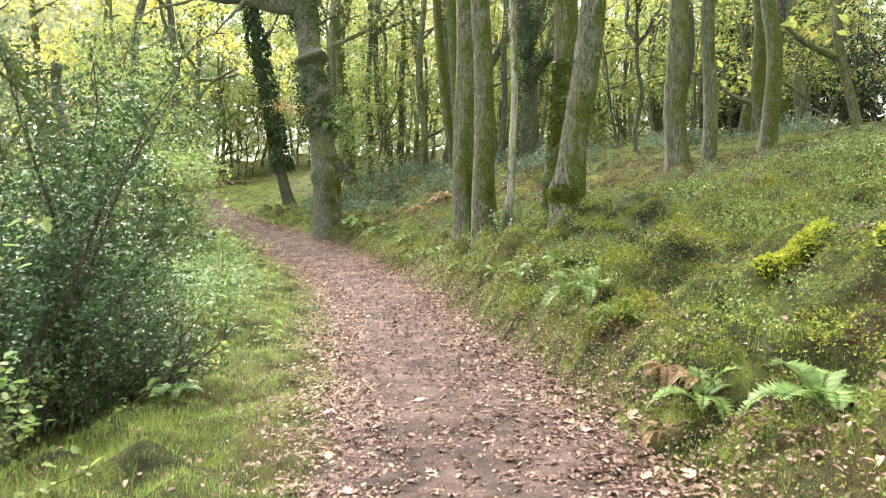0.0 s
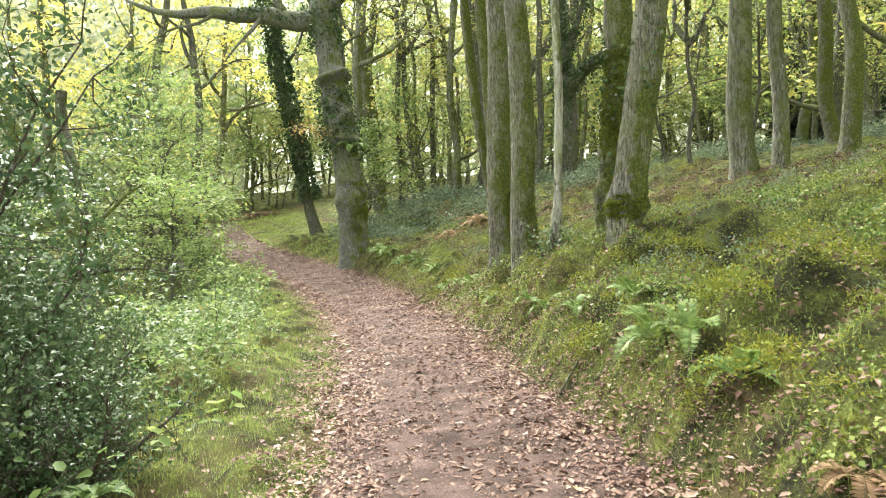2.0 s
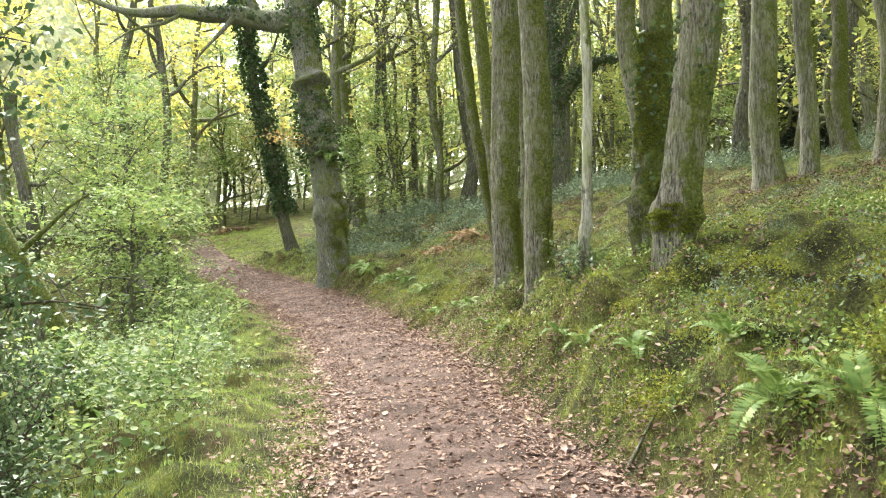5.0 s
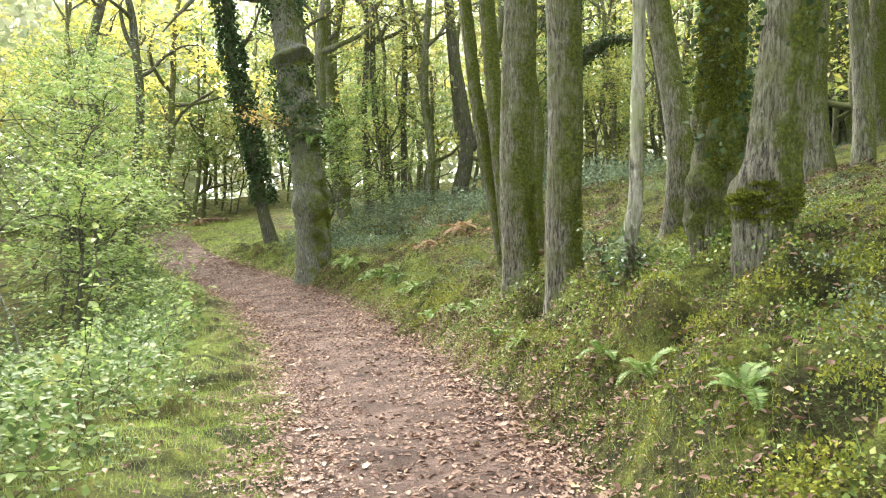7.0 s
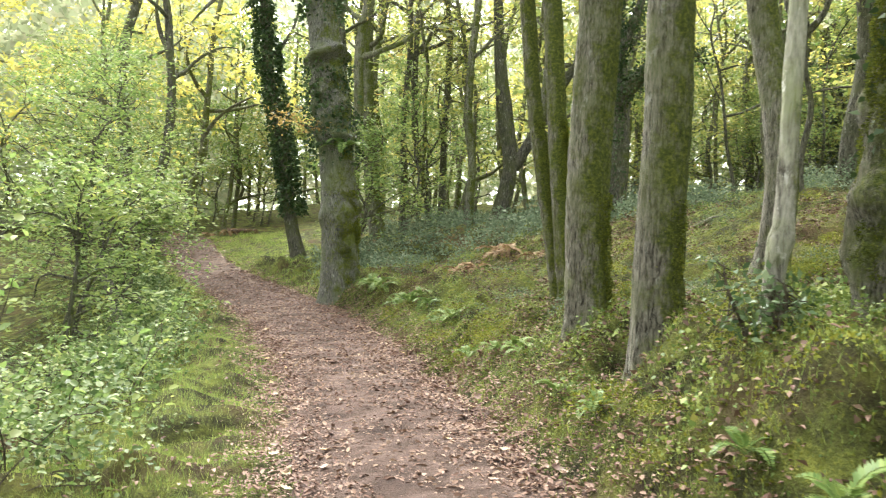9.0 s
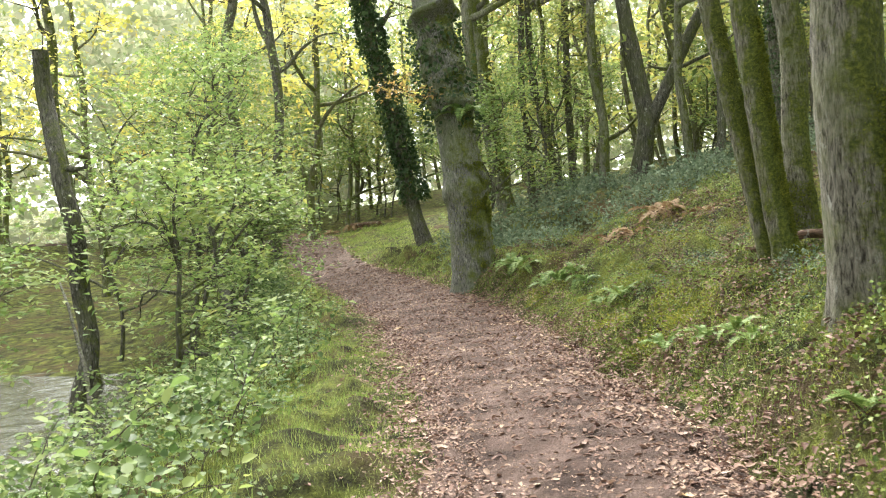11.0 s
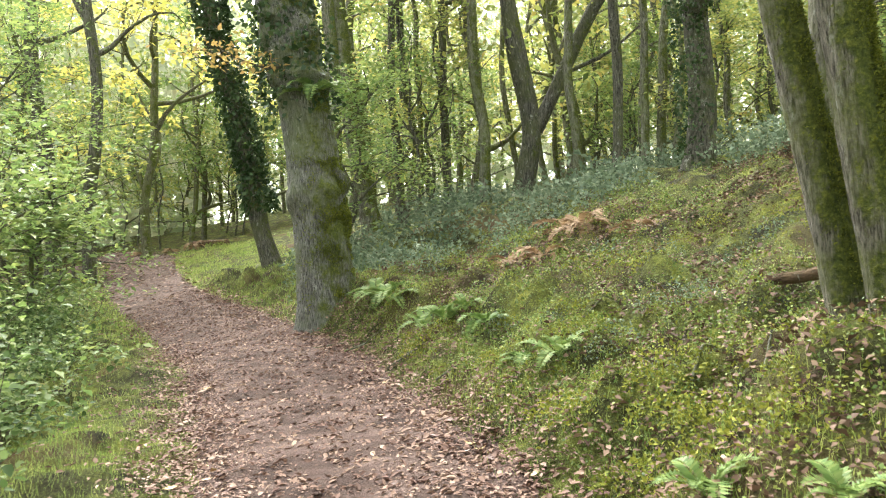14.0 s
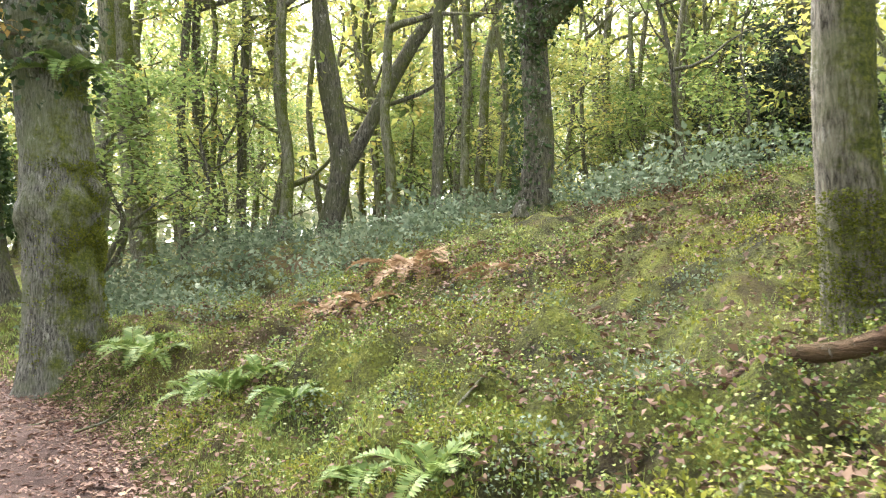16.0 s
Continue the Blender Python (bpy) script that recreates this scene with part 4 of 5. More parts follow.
# ---- leafy bushes ----
def bush(label, x, y, radius, height, count, seed, leaf, size, name="holly_bush", group="", stems=14, lean=0.0):
    """A bush of many bent stems with leaves along them."""
    rng = np.random.default_rng(seed)
    ob = tagged(new(name), label, "bush", group)
    spots, tubes = [], []
    for _ in range(stems):
        a, d = rng.uniform(0, 2 * np.pi), rng.uniform(0.1, 1)
        p = bent((0.12 * math.cos(a), 0.12 * math.sin(a), 0), (radius * d * math.cos(a) + lean, radius * d * math.sin(a), height), height * rng.uniform(0.6, 1.15), rng, 9, 0.14, 0.1)
        v, f = tube(p, np.linspace(0.022, 0.005, 9), 6)
        piece("stem", mesh_of("stem", v, f, M_TWIG, True), ob)
        for j in range(2, 9):
            for _ in range(3):
                w = bent(p[j], rng.normal(size=3) + np.array([0, 0, 0.3]), radius * rng.uniform(0.25, 0.6), rng, 4, 0.3, 0.1)
                tubes.append(tube(w, np.linspace(0.006, 0.002, 4), 3))
                spots.extend((w[1], w[2], w[3], w[3]))
    v, f = join(tubes)
    tagged(piece("twig_spray", mesh_of("twigs", v, f, M_TWIG), ob), kind="stuff")
    spots = np.array(spots)
    pos = spots[rng.integers(0, len(spots), count)] + rng.normal(size=(count, 3)) * 0.075
    pos = pos[pos[:, 2] > 0.02]
    v, f = leaves(pos, size, rng, 0.35, 0.55, 0.3)
    tagged(piece("foliage", mesh_of("foliage", v, f, leaf), ob), kind="stuff")
    return stand(ob, x, y, 0.05)


bush("tall dark holly bush with glossy leaves beside the path", -1.4, 7.15, 0.95, 2.75, 19000, 301, M_HOLLY, 0.042, group="holly bushes by the stream")
holly_side = bush("tall dark holly bush with glossy leaves above the stream", -2.6, 9.2, 1.1, 2.2, 14000, 302, M_HOLLY, 0.042, group="holly bushes by the stream")
bush("tall dark holly bush with glossy leaves above the stream", -2.9, 6.6, 1.2, 2.9, 14000, 303, M_HOLLY, 0.045, group="holly bushes by the stream")
bush("low holly bush with glossy leaves on the bank", -1.0, 5.2, 0.7, 1.2, 9000, 304, M_HOLLY, 0.036, group="holly bushes by the stream")
bush("low holly bush with glossy leaves on the bank", -1.75, 9.3, 0.75, 1.15, 8000, 312, M_HOLLY, 0.038, group="holly bushes by the stream")
bush("low holly bush with glossy leaves on the bank", -0.9, 6.9, 0.55, 0.75, 4500, 313, M_HOLLY, 0.036, group="holly bushes by the stream")
bush("low holly bush with glossy leaves at the edge of the verge", -0.75, 7.7, 0.5, 0.7, 4500, 314, M_HOLLY, 0.036, group="holly bushes by the stream")
bush("low holly bush with glossy leaves at the edge of the verge", -1.35, 8.4, 0.6, 0.95, 6000, 315, M_HOLLY, 0.038, group="holly bushes by the stream")
bush("tall holly bush with glossy leaves above the stream", -3.7, 11.6, 0.9, 1.8, 7000, 305, M_HOLLY, 0.045, group="holly bushes by the stream")
for tx, ty in ((12.6, 42.5), (15.6, 44.0), (18.6, 45.0), (14.5, 47.5)):
    bush("dark holly thicket between the far trunks", tx, ty, 3.0, 6.5, 9500, 306 + int(tx), M_THICKET, 0.17, group="dark thicket up the slope", stems=20)
bush("small holly seedling at the foot of the grey oak", 1.9, 12.75, 0.22, 0.4, 420, 309, M_HOLLY, 0.05, name="holly_seedling", stems=6)


# a level branch reaching out of the holly over the verge
RB = np.random.default_rng(61)
reach_line = flow([(0.1, 0, 1.45), (0.6, -0.05, 1.62), (1.1, -0.1, 1.66), (1.55, -0.1, 1.72), (1.9, -0.15, 1.66)], 16)
v, f = tube(reach_line, np.linspace(0.02, 0.005, 16), 7)
piece("stem", mesh_of("stem", v, f, M_TWIG, True), holly_side)
sprigs = []
for k in range(12):
    w = bent(reach_line[3 + k], (RB.normal() * 0.6, RB.normal() * 0.6, RB.uniform(-0.3, 0.8)), RB.uniform(0.2, 0.45), RB, 6, 0.25, 0.1)
    v, f = tube(w, np.linspace(0.006, 0.002, 6), 5)
    piece("stem", mesh_of("stem", v, f, M_TWIG, True), holly_side)
    sprigs.append(broad_leaves(np.repeat(w[1:], 4, 0) + RB.normal(size=(20, 3)) * 0.03, 0.055, RB, 0.45, 0.6))
v, f = join(sprigs)
tagged(piece("leaf_spray", mesh_of("leaf_spray", v, f, M_HOLLY), holly_side), kind="stuff")


# ---- ferns ----
def frond_mesh(name, length, droop, rng, material, pairs=24):
    s = np.linspace(0, 1, 12)
    line = np.stack([length * s * (1 - 0.15 * droop * s), 0.03 * length * np.sin(3 * s), length * (0.95 * s - (0.42 + droop) * s ** 2)], 1)
    stem = tube(line, np.linspace(0.0045, 0.0012, 12), 4)
    t = np.repeat(np.linspace(0.16, 0.99, pairs), 2)
    side = np.tile([1.0, -1.0], pairs)
    pos = np.stack([np.interp(t, s, line[:, k]) for k in range(3)], 1)
    along = unit(np.stack([np.interp(t, s, np.gradient(line[:, k])) for k in range(3)], 1))
    size = length * 0.23 * np.sin(np.pi * np.clip(t * 0.86 + 0.1, 0, 1)) ** 0.8 + 0.01
    d = unit(along * 0.45 + np.stack([t * 0, side, t * 0 + 0.08], 1) + rng.normal(size=(len(t), 3)) * 0.08)
    nrm = unit(np.cross(along, np.stack([t * 0, t * 0 + 1, t * 0], 1)) * -1)
    across = np.cross(nrm, d)
    w = size * 0.13 + 0.002
    L = size[:, None]
    v = np.stack([pos - across * w[:, None] * 0.5, pos + d * L * 0.4 - across * w[:, None], pos + d * L - nrm * L * 0.12, pos + d * L * 0.4 + across * w[:, None]], 1).reshape(-1, 3)
    verts, faces = join([stem, (v, np.arange(len(v)).reshape(-1, 4))])
    return mesh_of(name, verts, faces, material)


RF = np.random.default_rng(21)
green_fronds = [frond_mesh("frond", 0.58, d, RF, M_FERN) for d in (0.25, 0.45, 0.7)]
dead_fronds = [frond_mesh("frond", 0.55, d, RF, M_BRACKEN) for d in (0.35, 0.55, 0.7)]


def fern(label, x, y, scale, count=8, fronds=green_fronds, name="fern", group="ferns on the bank", tilt=0.0):
    ob = tagged(new(name), label, "fern", group)
    for k in range(count):
        p = piece("frond", fronds[k % 3], ob)
        p.matrix_basis = pose(0, 0, 0, RF.uniform(-12, 12), RF.uniform(-28, 12) + tilt, 360 * k / count + RF.uniform(-18, 18)) @ Matrix.Scale(RF.uniform(0.75, 1.2), 4)
    ob.matrix_basis = pose(x, y, ground_at(x, y) + 0.05, 0, 0, RF.uniform(0, 360)) @ Matrix.Scale(scale * 0.58, 4)
    return ob


for fx, fy, fs in ((3.32, 5.95, 0.9), (3.75, 5.3, 1.05), (2.72, 8.8, 0.95), (2.9, 8.2, 1.0), (2.66, 9.5, 0.7), (3.05, 7.6, 0.8), (2.25, 10.5, 0.65), (1.95, 11.5, 0.75), (1.75, 12.1, 0.55), (1.2, 13.8, 0.6), (0.95, 14.6, 0.5), (0.3, 17.0, 0.6)):
    fern("bright green fern with arching fronds on the mossy bank", fx, fy, fs)
for fx, fy, fs in ((-2.85, 24.9, 1.2), (-2.6, 24.3, 1.0), (-2.0, 23.4, 1.1), (-1.7, 22.8, 0.9), (-0.55, 19.9, 0.65), (-0.8, 20.3, 0.6), (-0.02, 17.55, 0.5), (0.5, 16.8, 0.45), (0.6, 16.4, 0.45), (-1.2, 21.9, 0.7), (-1.45, 22.5, 0.6)):
    fern("pale green fern with arching fronds on the slope", fx, fy, fs * 1.3, 9)
for fx, fy, fs in ((-3.9, 15.4, 0.9), (-4.4, 17.0, 1.0), (-3.7, 13.6, 0.7), (-0.3, 7.2, 0.7)):
    fern("soft green fern among brambles above the stream", fx, fy, fs, 9, group="ferns above the stream")
for fx, fy, fs in ((-0.7, 24.2, 1.3), (-0.2, 24.6, 1.4), (-1.1, 24.6, 1.2), (0.45, 24.0, 1.1), (0.7, 24.4, 1.0), (-0.4, 25.2, 1.3), (-18.0, 47.5, 1.8), (-16.5, 47.0, 1.6), (-15.2, 46.5, 1.5)):
    fern("collapsed rust-brown dead bracken", fx, fy, fs * 1.15, 10, dead_fronds, "bracken", "dead bracken", 25)

for fx, fy, fs in ((3.2, 6.35, 0.62), (3.35, 6.1, 0.55), (3.12, 6.0, 0.5)):
    fern("flattened rust-brown dead bracken by the path", fx, fy, fs, 9, dead_fronds, "bracken", "dead bracken", 34)

tuft = tagged(new("fern"), "fern tuft growing on the collar of the pollard", "fern")
for k in range(7):
    p = piece("frond", green_fronds[k % 3], tuft)
    p.matrix_basis = pose(0, 0, 0, 0, RF.uniform(-10, 25), 200 + 40 * k + RF.uniform(-10, 10))
tuft.matrix_basis = pose(-3.82, 25.86, ground_at(-3.95, 26.2) + 3.1)


# ---- fallen wood ----
def stick(name, label, pts, r0, r1, material, category="branch", sides=12, stubs=0, group=""):
    rng = np.random.default_rng(len(label) * 7 + int(abs(pts[0][0]) * 100))
    ob = tagged(new(name), label, category, group)
    q = flow(pts, 26)
    v, f = tube(q, np.linspace(r0, r1, 26), sides, rng, r0 * 0.18)
    ends = [np.concatenate([v, [q[0]], [q[-1]]])]
    n = len(v)
    k = np.arange(sides)
    caps = np.concatenate([np.stack([np.full(sides, n), (k + 1) % sides, k, k], 1)[:, :3], np.stack([np.full(sides, n + 1), n - sides + k, n - sides + (k + 1) % sides], 1)])
    me = bpy.data.meshes.new("branch_body")
    me.from_pydata([tuple(a) for a in ends[0]], [], [tuple(int(i) for i in a) for a in f] + [tuple(int(i) for i in a) for a in caps])
    me.materials.append(material)
    me.update()
    me.polygons.foreach_set("use_smooth", np.ones(len(me.polygons), dtype=bool))
    piece("wood", me, ob)
    for m in range(stubs):
        j = int(rng.integers(6, 22))
        w = bent(q[j], rng.normal(size=3) + np.array([0, 0, 0.8]), r0 * rng.uniform(4, 9), rng, 5, 0.2)
        v, f = tube(w, np.linspace(r1 * 0.6, r1 * 0.2, 5), 6)
        piece("stub", mesh_of("stub", v, f, material, True), ob)
    return ob


def on_ground(pts, lift=0.0):
    return [(x, y, ground_at(x, y) + z + lift) for x, y, z in pts]


stick("fallen_branch", "bare reddish-brown fallen branch lying on the slope", on_ground([(0.62, 19.95, 0.03), (0.82, 19.85, 0.05), (1.02, 19.72, 0.1), (1.3, 19.62, 0.12), (1.75, 19.5, 0.1)]), 0.03, 0.05, M_WOOD, stubs=1)
def moss_log(ob, pts, r, count):
    q = flow(pts, 40)
    i = RF.integers(0, 40, count)
    way = unit(RF.normal(size=(count, 3)) + np.array([0, 0, 0.7]))
    v, f = leaves(q[i] + way * r * 1.05 + RF.normal(size=(count, 3)) * 0.012, 0.035, RF, 0.2, 0.5, 0.3, toward=way)
    tagged(piece("moss_coat", mesh_of("moss_coat", v, f, M_LOG_MOSS), ob, "bright yellow-green moss"), kind="stuff")


log_pts = on_ground([(4.0, 7.3, 0.09), (4.2, 7.45, 0.11), (4.4, 7.62, 0.12), (4.58, 7.8, 0.12)])
moss_log(stick("mossy_log", "short fallen log coated in bright yellow-green moss", log_pts, 0.055, 0.05, M_MOSSLOG, "log"), log_pts, 0.055, 2800)
log_pts = on_ground([(4.5, 6.5, 0.16), (4.9, 6.7, 0.18), (5.4, 6.9, 0.16)])
moss_log(stick("mossy_log", "low fallen log coated in yellow-green moss", log_pts, 0.06, 0.055, M_MOSSLOG, "log"), log_pts, 0.06, 2000)
stick("fallen_branch", "long mossy fallen branch far up the slope", on_ground([(6.3, 21.0, 0.08), (7.5, 21.6, 0.12), (9.0, 22.2, 0.1)]), 0.07, 0.04, M_MOSSLOG)
stick("arched_branch", "dark arched limb rising from the slope", [(9.2, 28.0, ground_at(9.2, 28.0)), (9.4, 28.1, ground_at(9.4, 28.1) + 0.55), (9.9, 28.2, ground_at(9.9, 28.2) + 0.75), (10.6, 28.4, ground_at(10.6, 28.4) + 0.6), (11.2, 28.5, ground_at(11.2, 28.5) + 0.1)], 0.1, 0.06, M_OAK_MOSS)
stick("fallen_branch", "pale weathered fallen branch on the slope", on_ground([(3.2, 23.4, 0.05), (3.5, 23.3, 0.12), (3.9, 23.4, 0.06)]), 0.04, 0.025, M_GREY, stubs=2)
for bx, by, ba, bl in ((0.15, 18.9, 0.9, 0.28), (-0.1, 19.4, 0.5, 0.3), (0.35, 18.3, 1.0, 0.25), (-0.35, 20.6, 0.3, 0.35), (-0.3, 22.4, 2.2, 0.6), (-2.3, 22.6, -0.4, 0.5), (-3.1, 23.9, 0.1, 0.5), (3.55, 6.9, 1.2, 0.4), (-1.6, 21.3, -0.9, 0.35), (2.1, 9.6, 0.7, 0.3), (-3.6, 24.3, 0.3, 0.4)):
    stick("stick", "short pale dead stick lying among leaves", on_ground([(bx, by, 0.02), (bx + bl * 0.5 * math.cos(ba), by + bl * 0.5 * math.sin(ba), 0.04), (bx + bl * math.cos(ba), by + bl * math.sin(ba), 0.03)]), 0.011, 0.006, M_GREY, "stick", 7, 1, "dead sticks")
sapling("crooked thin tree with sparse yellow leaves up the slope", 5.4, 31.0, 6.5, 290, M_YELLOW, 2.4, 8, 7, base=0.3, size=0.1, bow=-0.6, group="saplings under the trees")
stick("tree_stump", "dark rotten stump among the brambles", [(-3.9, 13.2, ground_at(-3.9, 13.2) - 0.05), (-3.88, 13.2, ground_at(-3.9, 13.2) + 0.3), (-3.86, 13.2, ground_at(-3.9, 13.2) + 0.5)], 0.16, 0.13, M_SOIL, "stump")
stick("leaning_tree", "dark mossy trunk leaning out over the stream", [(-3.6, 13.9, ground_at(-3.6, 13.9) - 0.2), (-4.1, 13.9, 0.5), (-4.8, 13.9, 1.6), (-5.35, 13.9, 2.5), (-6.6, 13.9, 4.6), (-7.4, 13.9, 6.5)], 0.14, 0.07, M_OAK_MOSS, "tree", stubs=3)
stick("fallen_branch", "dark dead branch hanging over the stream", [(-5.6, 17.4, -0.9), (-6.4, 18.3, -0.1), (-7.4, 19.2, 0.7), (-8.4, 20.2, 0.95)], 0.03, 0.012, M_DARK, stubs=3)
stick("fallen_tree", "dark fallen trunk across the bank by the stream", [(-6.9, 22.2, -0.35), (-7.6, 23.4, 0.15), (-8.8, 25.0, 0.55)], 0.13, 0.09, M_DARK, "log", stubs=2)
stick("log_pile", "reddish cut logs at the bend", on_ground([(-13.9, 46.8, 0.1), (-14.6, 47.1, 0.16), (-15.6, 47.3, 0.1)]), 0.12, 0.1, M_WOOD, "log")
blaze_me = mesh_of("paint_mark", [(-0.55, -0.262, 0.42), (-0.33, -0.262, 0.42), (-0.31, -0.255, 0.52), (-0.53, -0.255, 0.52)], [(0, 1, 2, 3)], M_BIRCH)
piece("paint_mark", blaze_me, trunk_of(y_tree), "white painted waymark")
y_tree.matrix_basis = y_tree.matrix_basis @ Matrix.Scale(1.17, 4)


# ---- low growth, uncountable ----
def sample(n, x0, x1, y0, y1, rng):
    x, y = rng.uniform(x0, x1, n), rng.uniform(y0, y1, n)
    return x, y, *side_of_path(x, y)


def stuff(name, label, vf, material, category):
    tagged(new(name, mesh_of(name, vf[0], vf[1], material)), label, category, kind="stuff")


def place_at(x, y, lift=0.0):
    return np.stack([x, y, land(x, y) + lift], 1)


RG = np.random.default_rng(8)


# grass along both edges of the path and under the bend
sets = []
x, y, u, v = sample(820000, -9, 3.5, 0, 30, RG)
w = np.interp(v, [-0.25, 0.0, 0.25, 1.2, 1.9, 2.6], [0, 0.12, 0.8, 1, 0.5, 0]) * np.interp(y, [0, 16, 30], [1, 0.8, 0.45]) * (0.35 + 0.9 * vnoise(x * 1.3, y * 1.3, 31))
x, y, v = keep(RG.random(len(x)) < w * 0.9, x, y, v)
sets.append(blades(place_at(x, y), 0.042 + 0.05 * np.clip(v, 0, 1.5) * vnoise(x * 2, y * 2, 32), RG, 0.0046, 0.9))
x, y, u, v = sample(420000, -6.5, 5.0, 0, 27, RG)
w = np.interp(u, [-0.2, 0.0, 0.15, 0.7, 1.2], [0, 0.15, 1, 0.8, 0]) * np.interp(y, [0, 12, 20], [0.55, 0.6, 1.0])
x, y, u = keep(RG.random(len(x)) < w, x, y, u)
sets.append(blades(place_at(x, y), 0.07, RG, 0.0045, 1.0))
x, y, u, v = sample(90000, -16, 0, 26, 46, RG)
w = np.where((u > 0.0) & (u < 3.2), 1.0, 0) + np.where((v > 0) & (v < 1.5), 0.8, 0)
x, y = keep(RG.random(len(x)) < w, x, y)
sets.append(blades(place_at(x, y), 0.09, RG, 0.014, 0.9))
x, y, u, v = sample(24000, -4, 9, 1, 28, RG)
w = np.where((u > 0.6) & (u < 6), np.clip(vnoise(x * 0.9, y * 0.9, 33) * 2.2 - 0.8, 0, 1), 0)
x, y = keep(RG.random(len(x)) < w, x, y)
sets.append(blades(place_at(x, y), 0.08, RG, 0.004, 0.8))
stuff("grass", "short rough yellow-green grass", join(sets), M_GRASS, "grass")

# moss cushions
x, y, u, v = sample(540000, -4, 8, 1, 26, RG)
w = np.where((u > 0.1) & (u < 7), np.clip(vnoise(x * 1.5, y * 1.5, 34) * 1.6 + vnoise(x * 2.9, y * 2.9, 4) * 1.7 - 1.15, 0, 1) * np.interp(u, [0.1, 0.5, 3, 7], [0.4, 1, 0.8, 0.35]) * np.interp(y, [1, 17, 27], [1, 0.9, 0.5]), 0)
x, y = keep(RG.random(len(x)) < w, x, y)
stuff("moss", "springy yellow-green moss cushions", leaves(place_at(x, y, 0.002), 0.024, RG, 0.35, 0.6, 0.3, toward=np.array([0, 0, 0.6])), M_MOSS, "moss")


def clump(rng, n, radius, height, size, up=0.4, ratio=0.6, shape=leaves):
    """Leaves over a low dome, thicker at its skin."""
    a, q = rng.uniform(0, 2 * np.pi, n), np.sqrt(rng.random(n))
    top = height * np.sqrt(np.clip(1 - q ** 2, 0, 1))
    z = top * (1 - rng.random(n) ** 2 * 0.8) + rng.normal(0, height * 0.08, n)
    out = np.stack([np.cos(a) * q, np.sin(a) * q, np.full(n, 0.5)], 1)
    return shape(np.stack([np.cos(a) * q * radius, np.sin(a) * q * radius, np.abs(z)], 1), size, rng, up, ratio, 0.25, toward=out)


def spread_clumps(x, y, z, scales, shapes, rng):
    out = []
    pick = rng.integers(0, len(shapes), len(x))
    for k, (cv, cf) in enumerate(shapes):
        m = np.where(pick == k)[0]
        if not len(m):
            continue
        a = rng.uniform(0, 2 * np.pi, len(m))
        c, s = np.cos(a)[:, None], np.sin(a)[:, None]
        sc = scales[m][:, None]
        vx = (cv[None, :, 0] * c - cv[None, :, 1] * s) * sc + x[m][:, None]
        vy = (cv[None, :, 0] * s + cv[None, :, 1] * c) * sc + y[m][:, None]
        vz = cv[None, :, 2] * sc + z[m][:, None]
        vv = np.stack([vx, vy, vz], -1).reshape(-1, 3)
        ff = (cf[None] + (np.arange(len(m)) * len(cv))[:, None, None]).reshape(-1, cf.shape[1])
        out.append((vv, ff))
    return join(out)


# rounded moss hummocks along the bank, with dark hollows between
shapes = [clump(RG, 300, 0.17, 0.13, 0.02, 0.25, 0.5) for _ in range(5)]
x, y, u, v = sample(5200, -3, 6, 1.5, 27, RG)
w = np.interp(u, [0.12, 0.35, 1.6, 3.0, 5.0], [0, 1, 0.8, 0.35, 0.12]) * np.clip(vnoise(x * 1.7, y * 1.7, 46) * 3 - 1.15, 0, 1) * np.interp(y, [1, 15, 20, 27], [1, 0.9, 0.5, 0.3])
x, y = keep((RG.random(len(x)) < w * 0.6) & ((x - 4.1) ** 2 + (y - 7.1) ** 2 > 0.5), x, y)
stuff("moss_hummocks", "rounded hummocks of bright yellow-green moss on the bank", spread_clumps(x, y, land(x, y) - 0.01, RG.uniform(0.55, 1.5, len(x)), shapes, RG), M_MOSS, "moss")

# bilberry over the slope
shapes = [clump(RG, 38, 0.15, 0.2, 0.026, 0.4, 0.85) for _ in range(6)]
x, y, u, v = sample(30000, -4.5, 9.5, 0.5, 30, RG)
w = np.where((u > 0.25) & (u < 11), np.clip(vnoise(x * 1.1, y * 1.1, 35) * 3.0 - 0.8, 0, 1), 0) * np.interp(y, [0, 14.5, 17, 24, 34], [0.9, 0.8, 0.4, 0.35, 0.25]) * np.interp(u, [0.25, 0.8, 5, 11], [0.5, 1, 0.8, 0.4])
w = w * (1 - np.exp(-((x - 0.3) ** 2 / 0.3 + (y - 18.6) ** 2 / 1.4))) * (1 - 1.2 * np.exp(-((x - 4.15) ** 2 + (y - 7.3) ** 2) / 0.35)).clip(0, 1)
x, y, u = keep(RG.random(len(x)) < w, x, y, u)
stuff("bilberry", "low bilberry scrub with small yellow-green leaves", spread_clumps(x, y, land(x, y), RG.uniform(0.5, 1.1, len(x)) * (0.7 + 0.8 * vnoise(x * 1.4, y * 1.4, 39)) * np.interp(y, [14.5, 16.5, 20, 23], [1, 0.6, 0.6, 0.85]), shapes, RG), M_BILBERRY, "scrub")

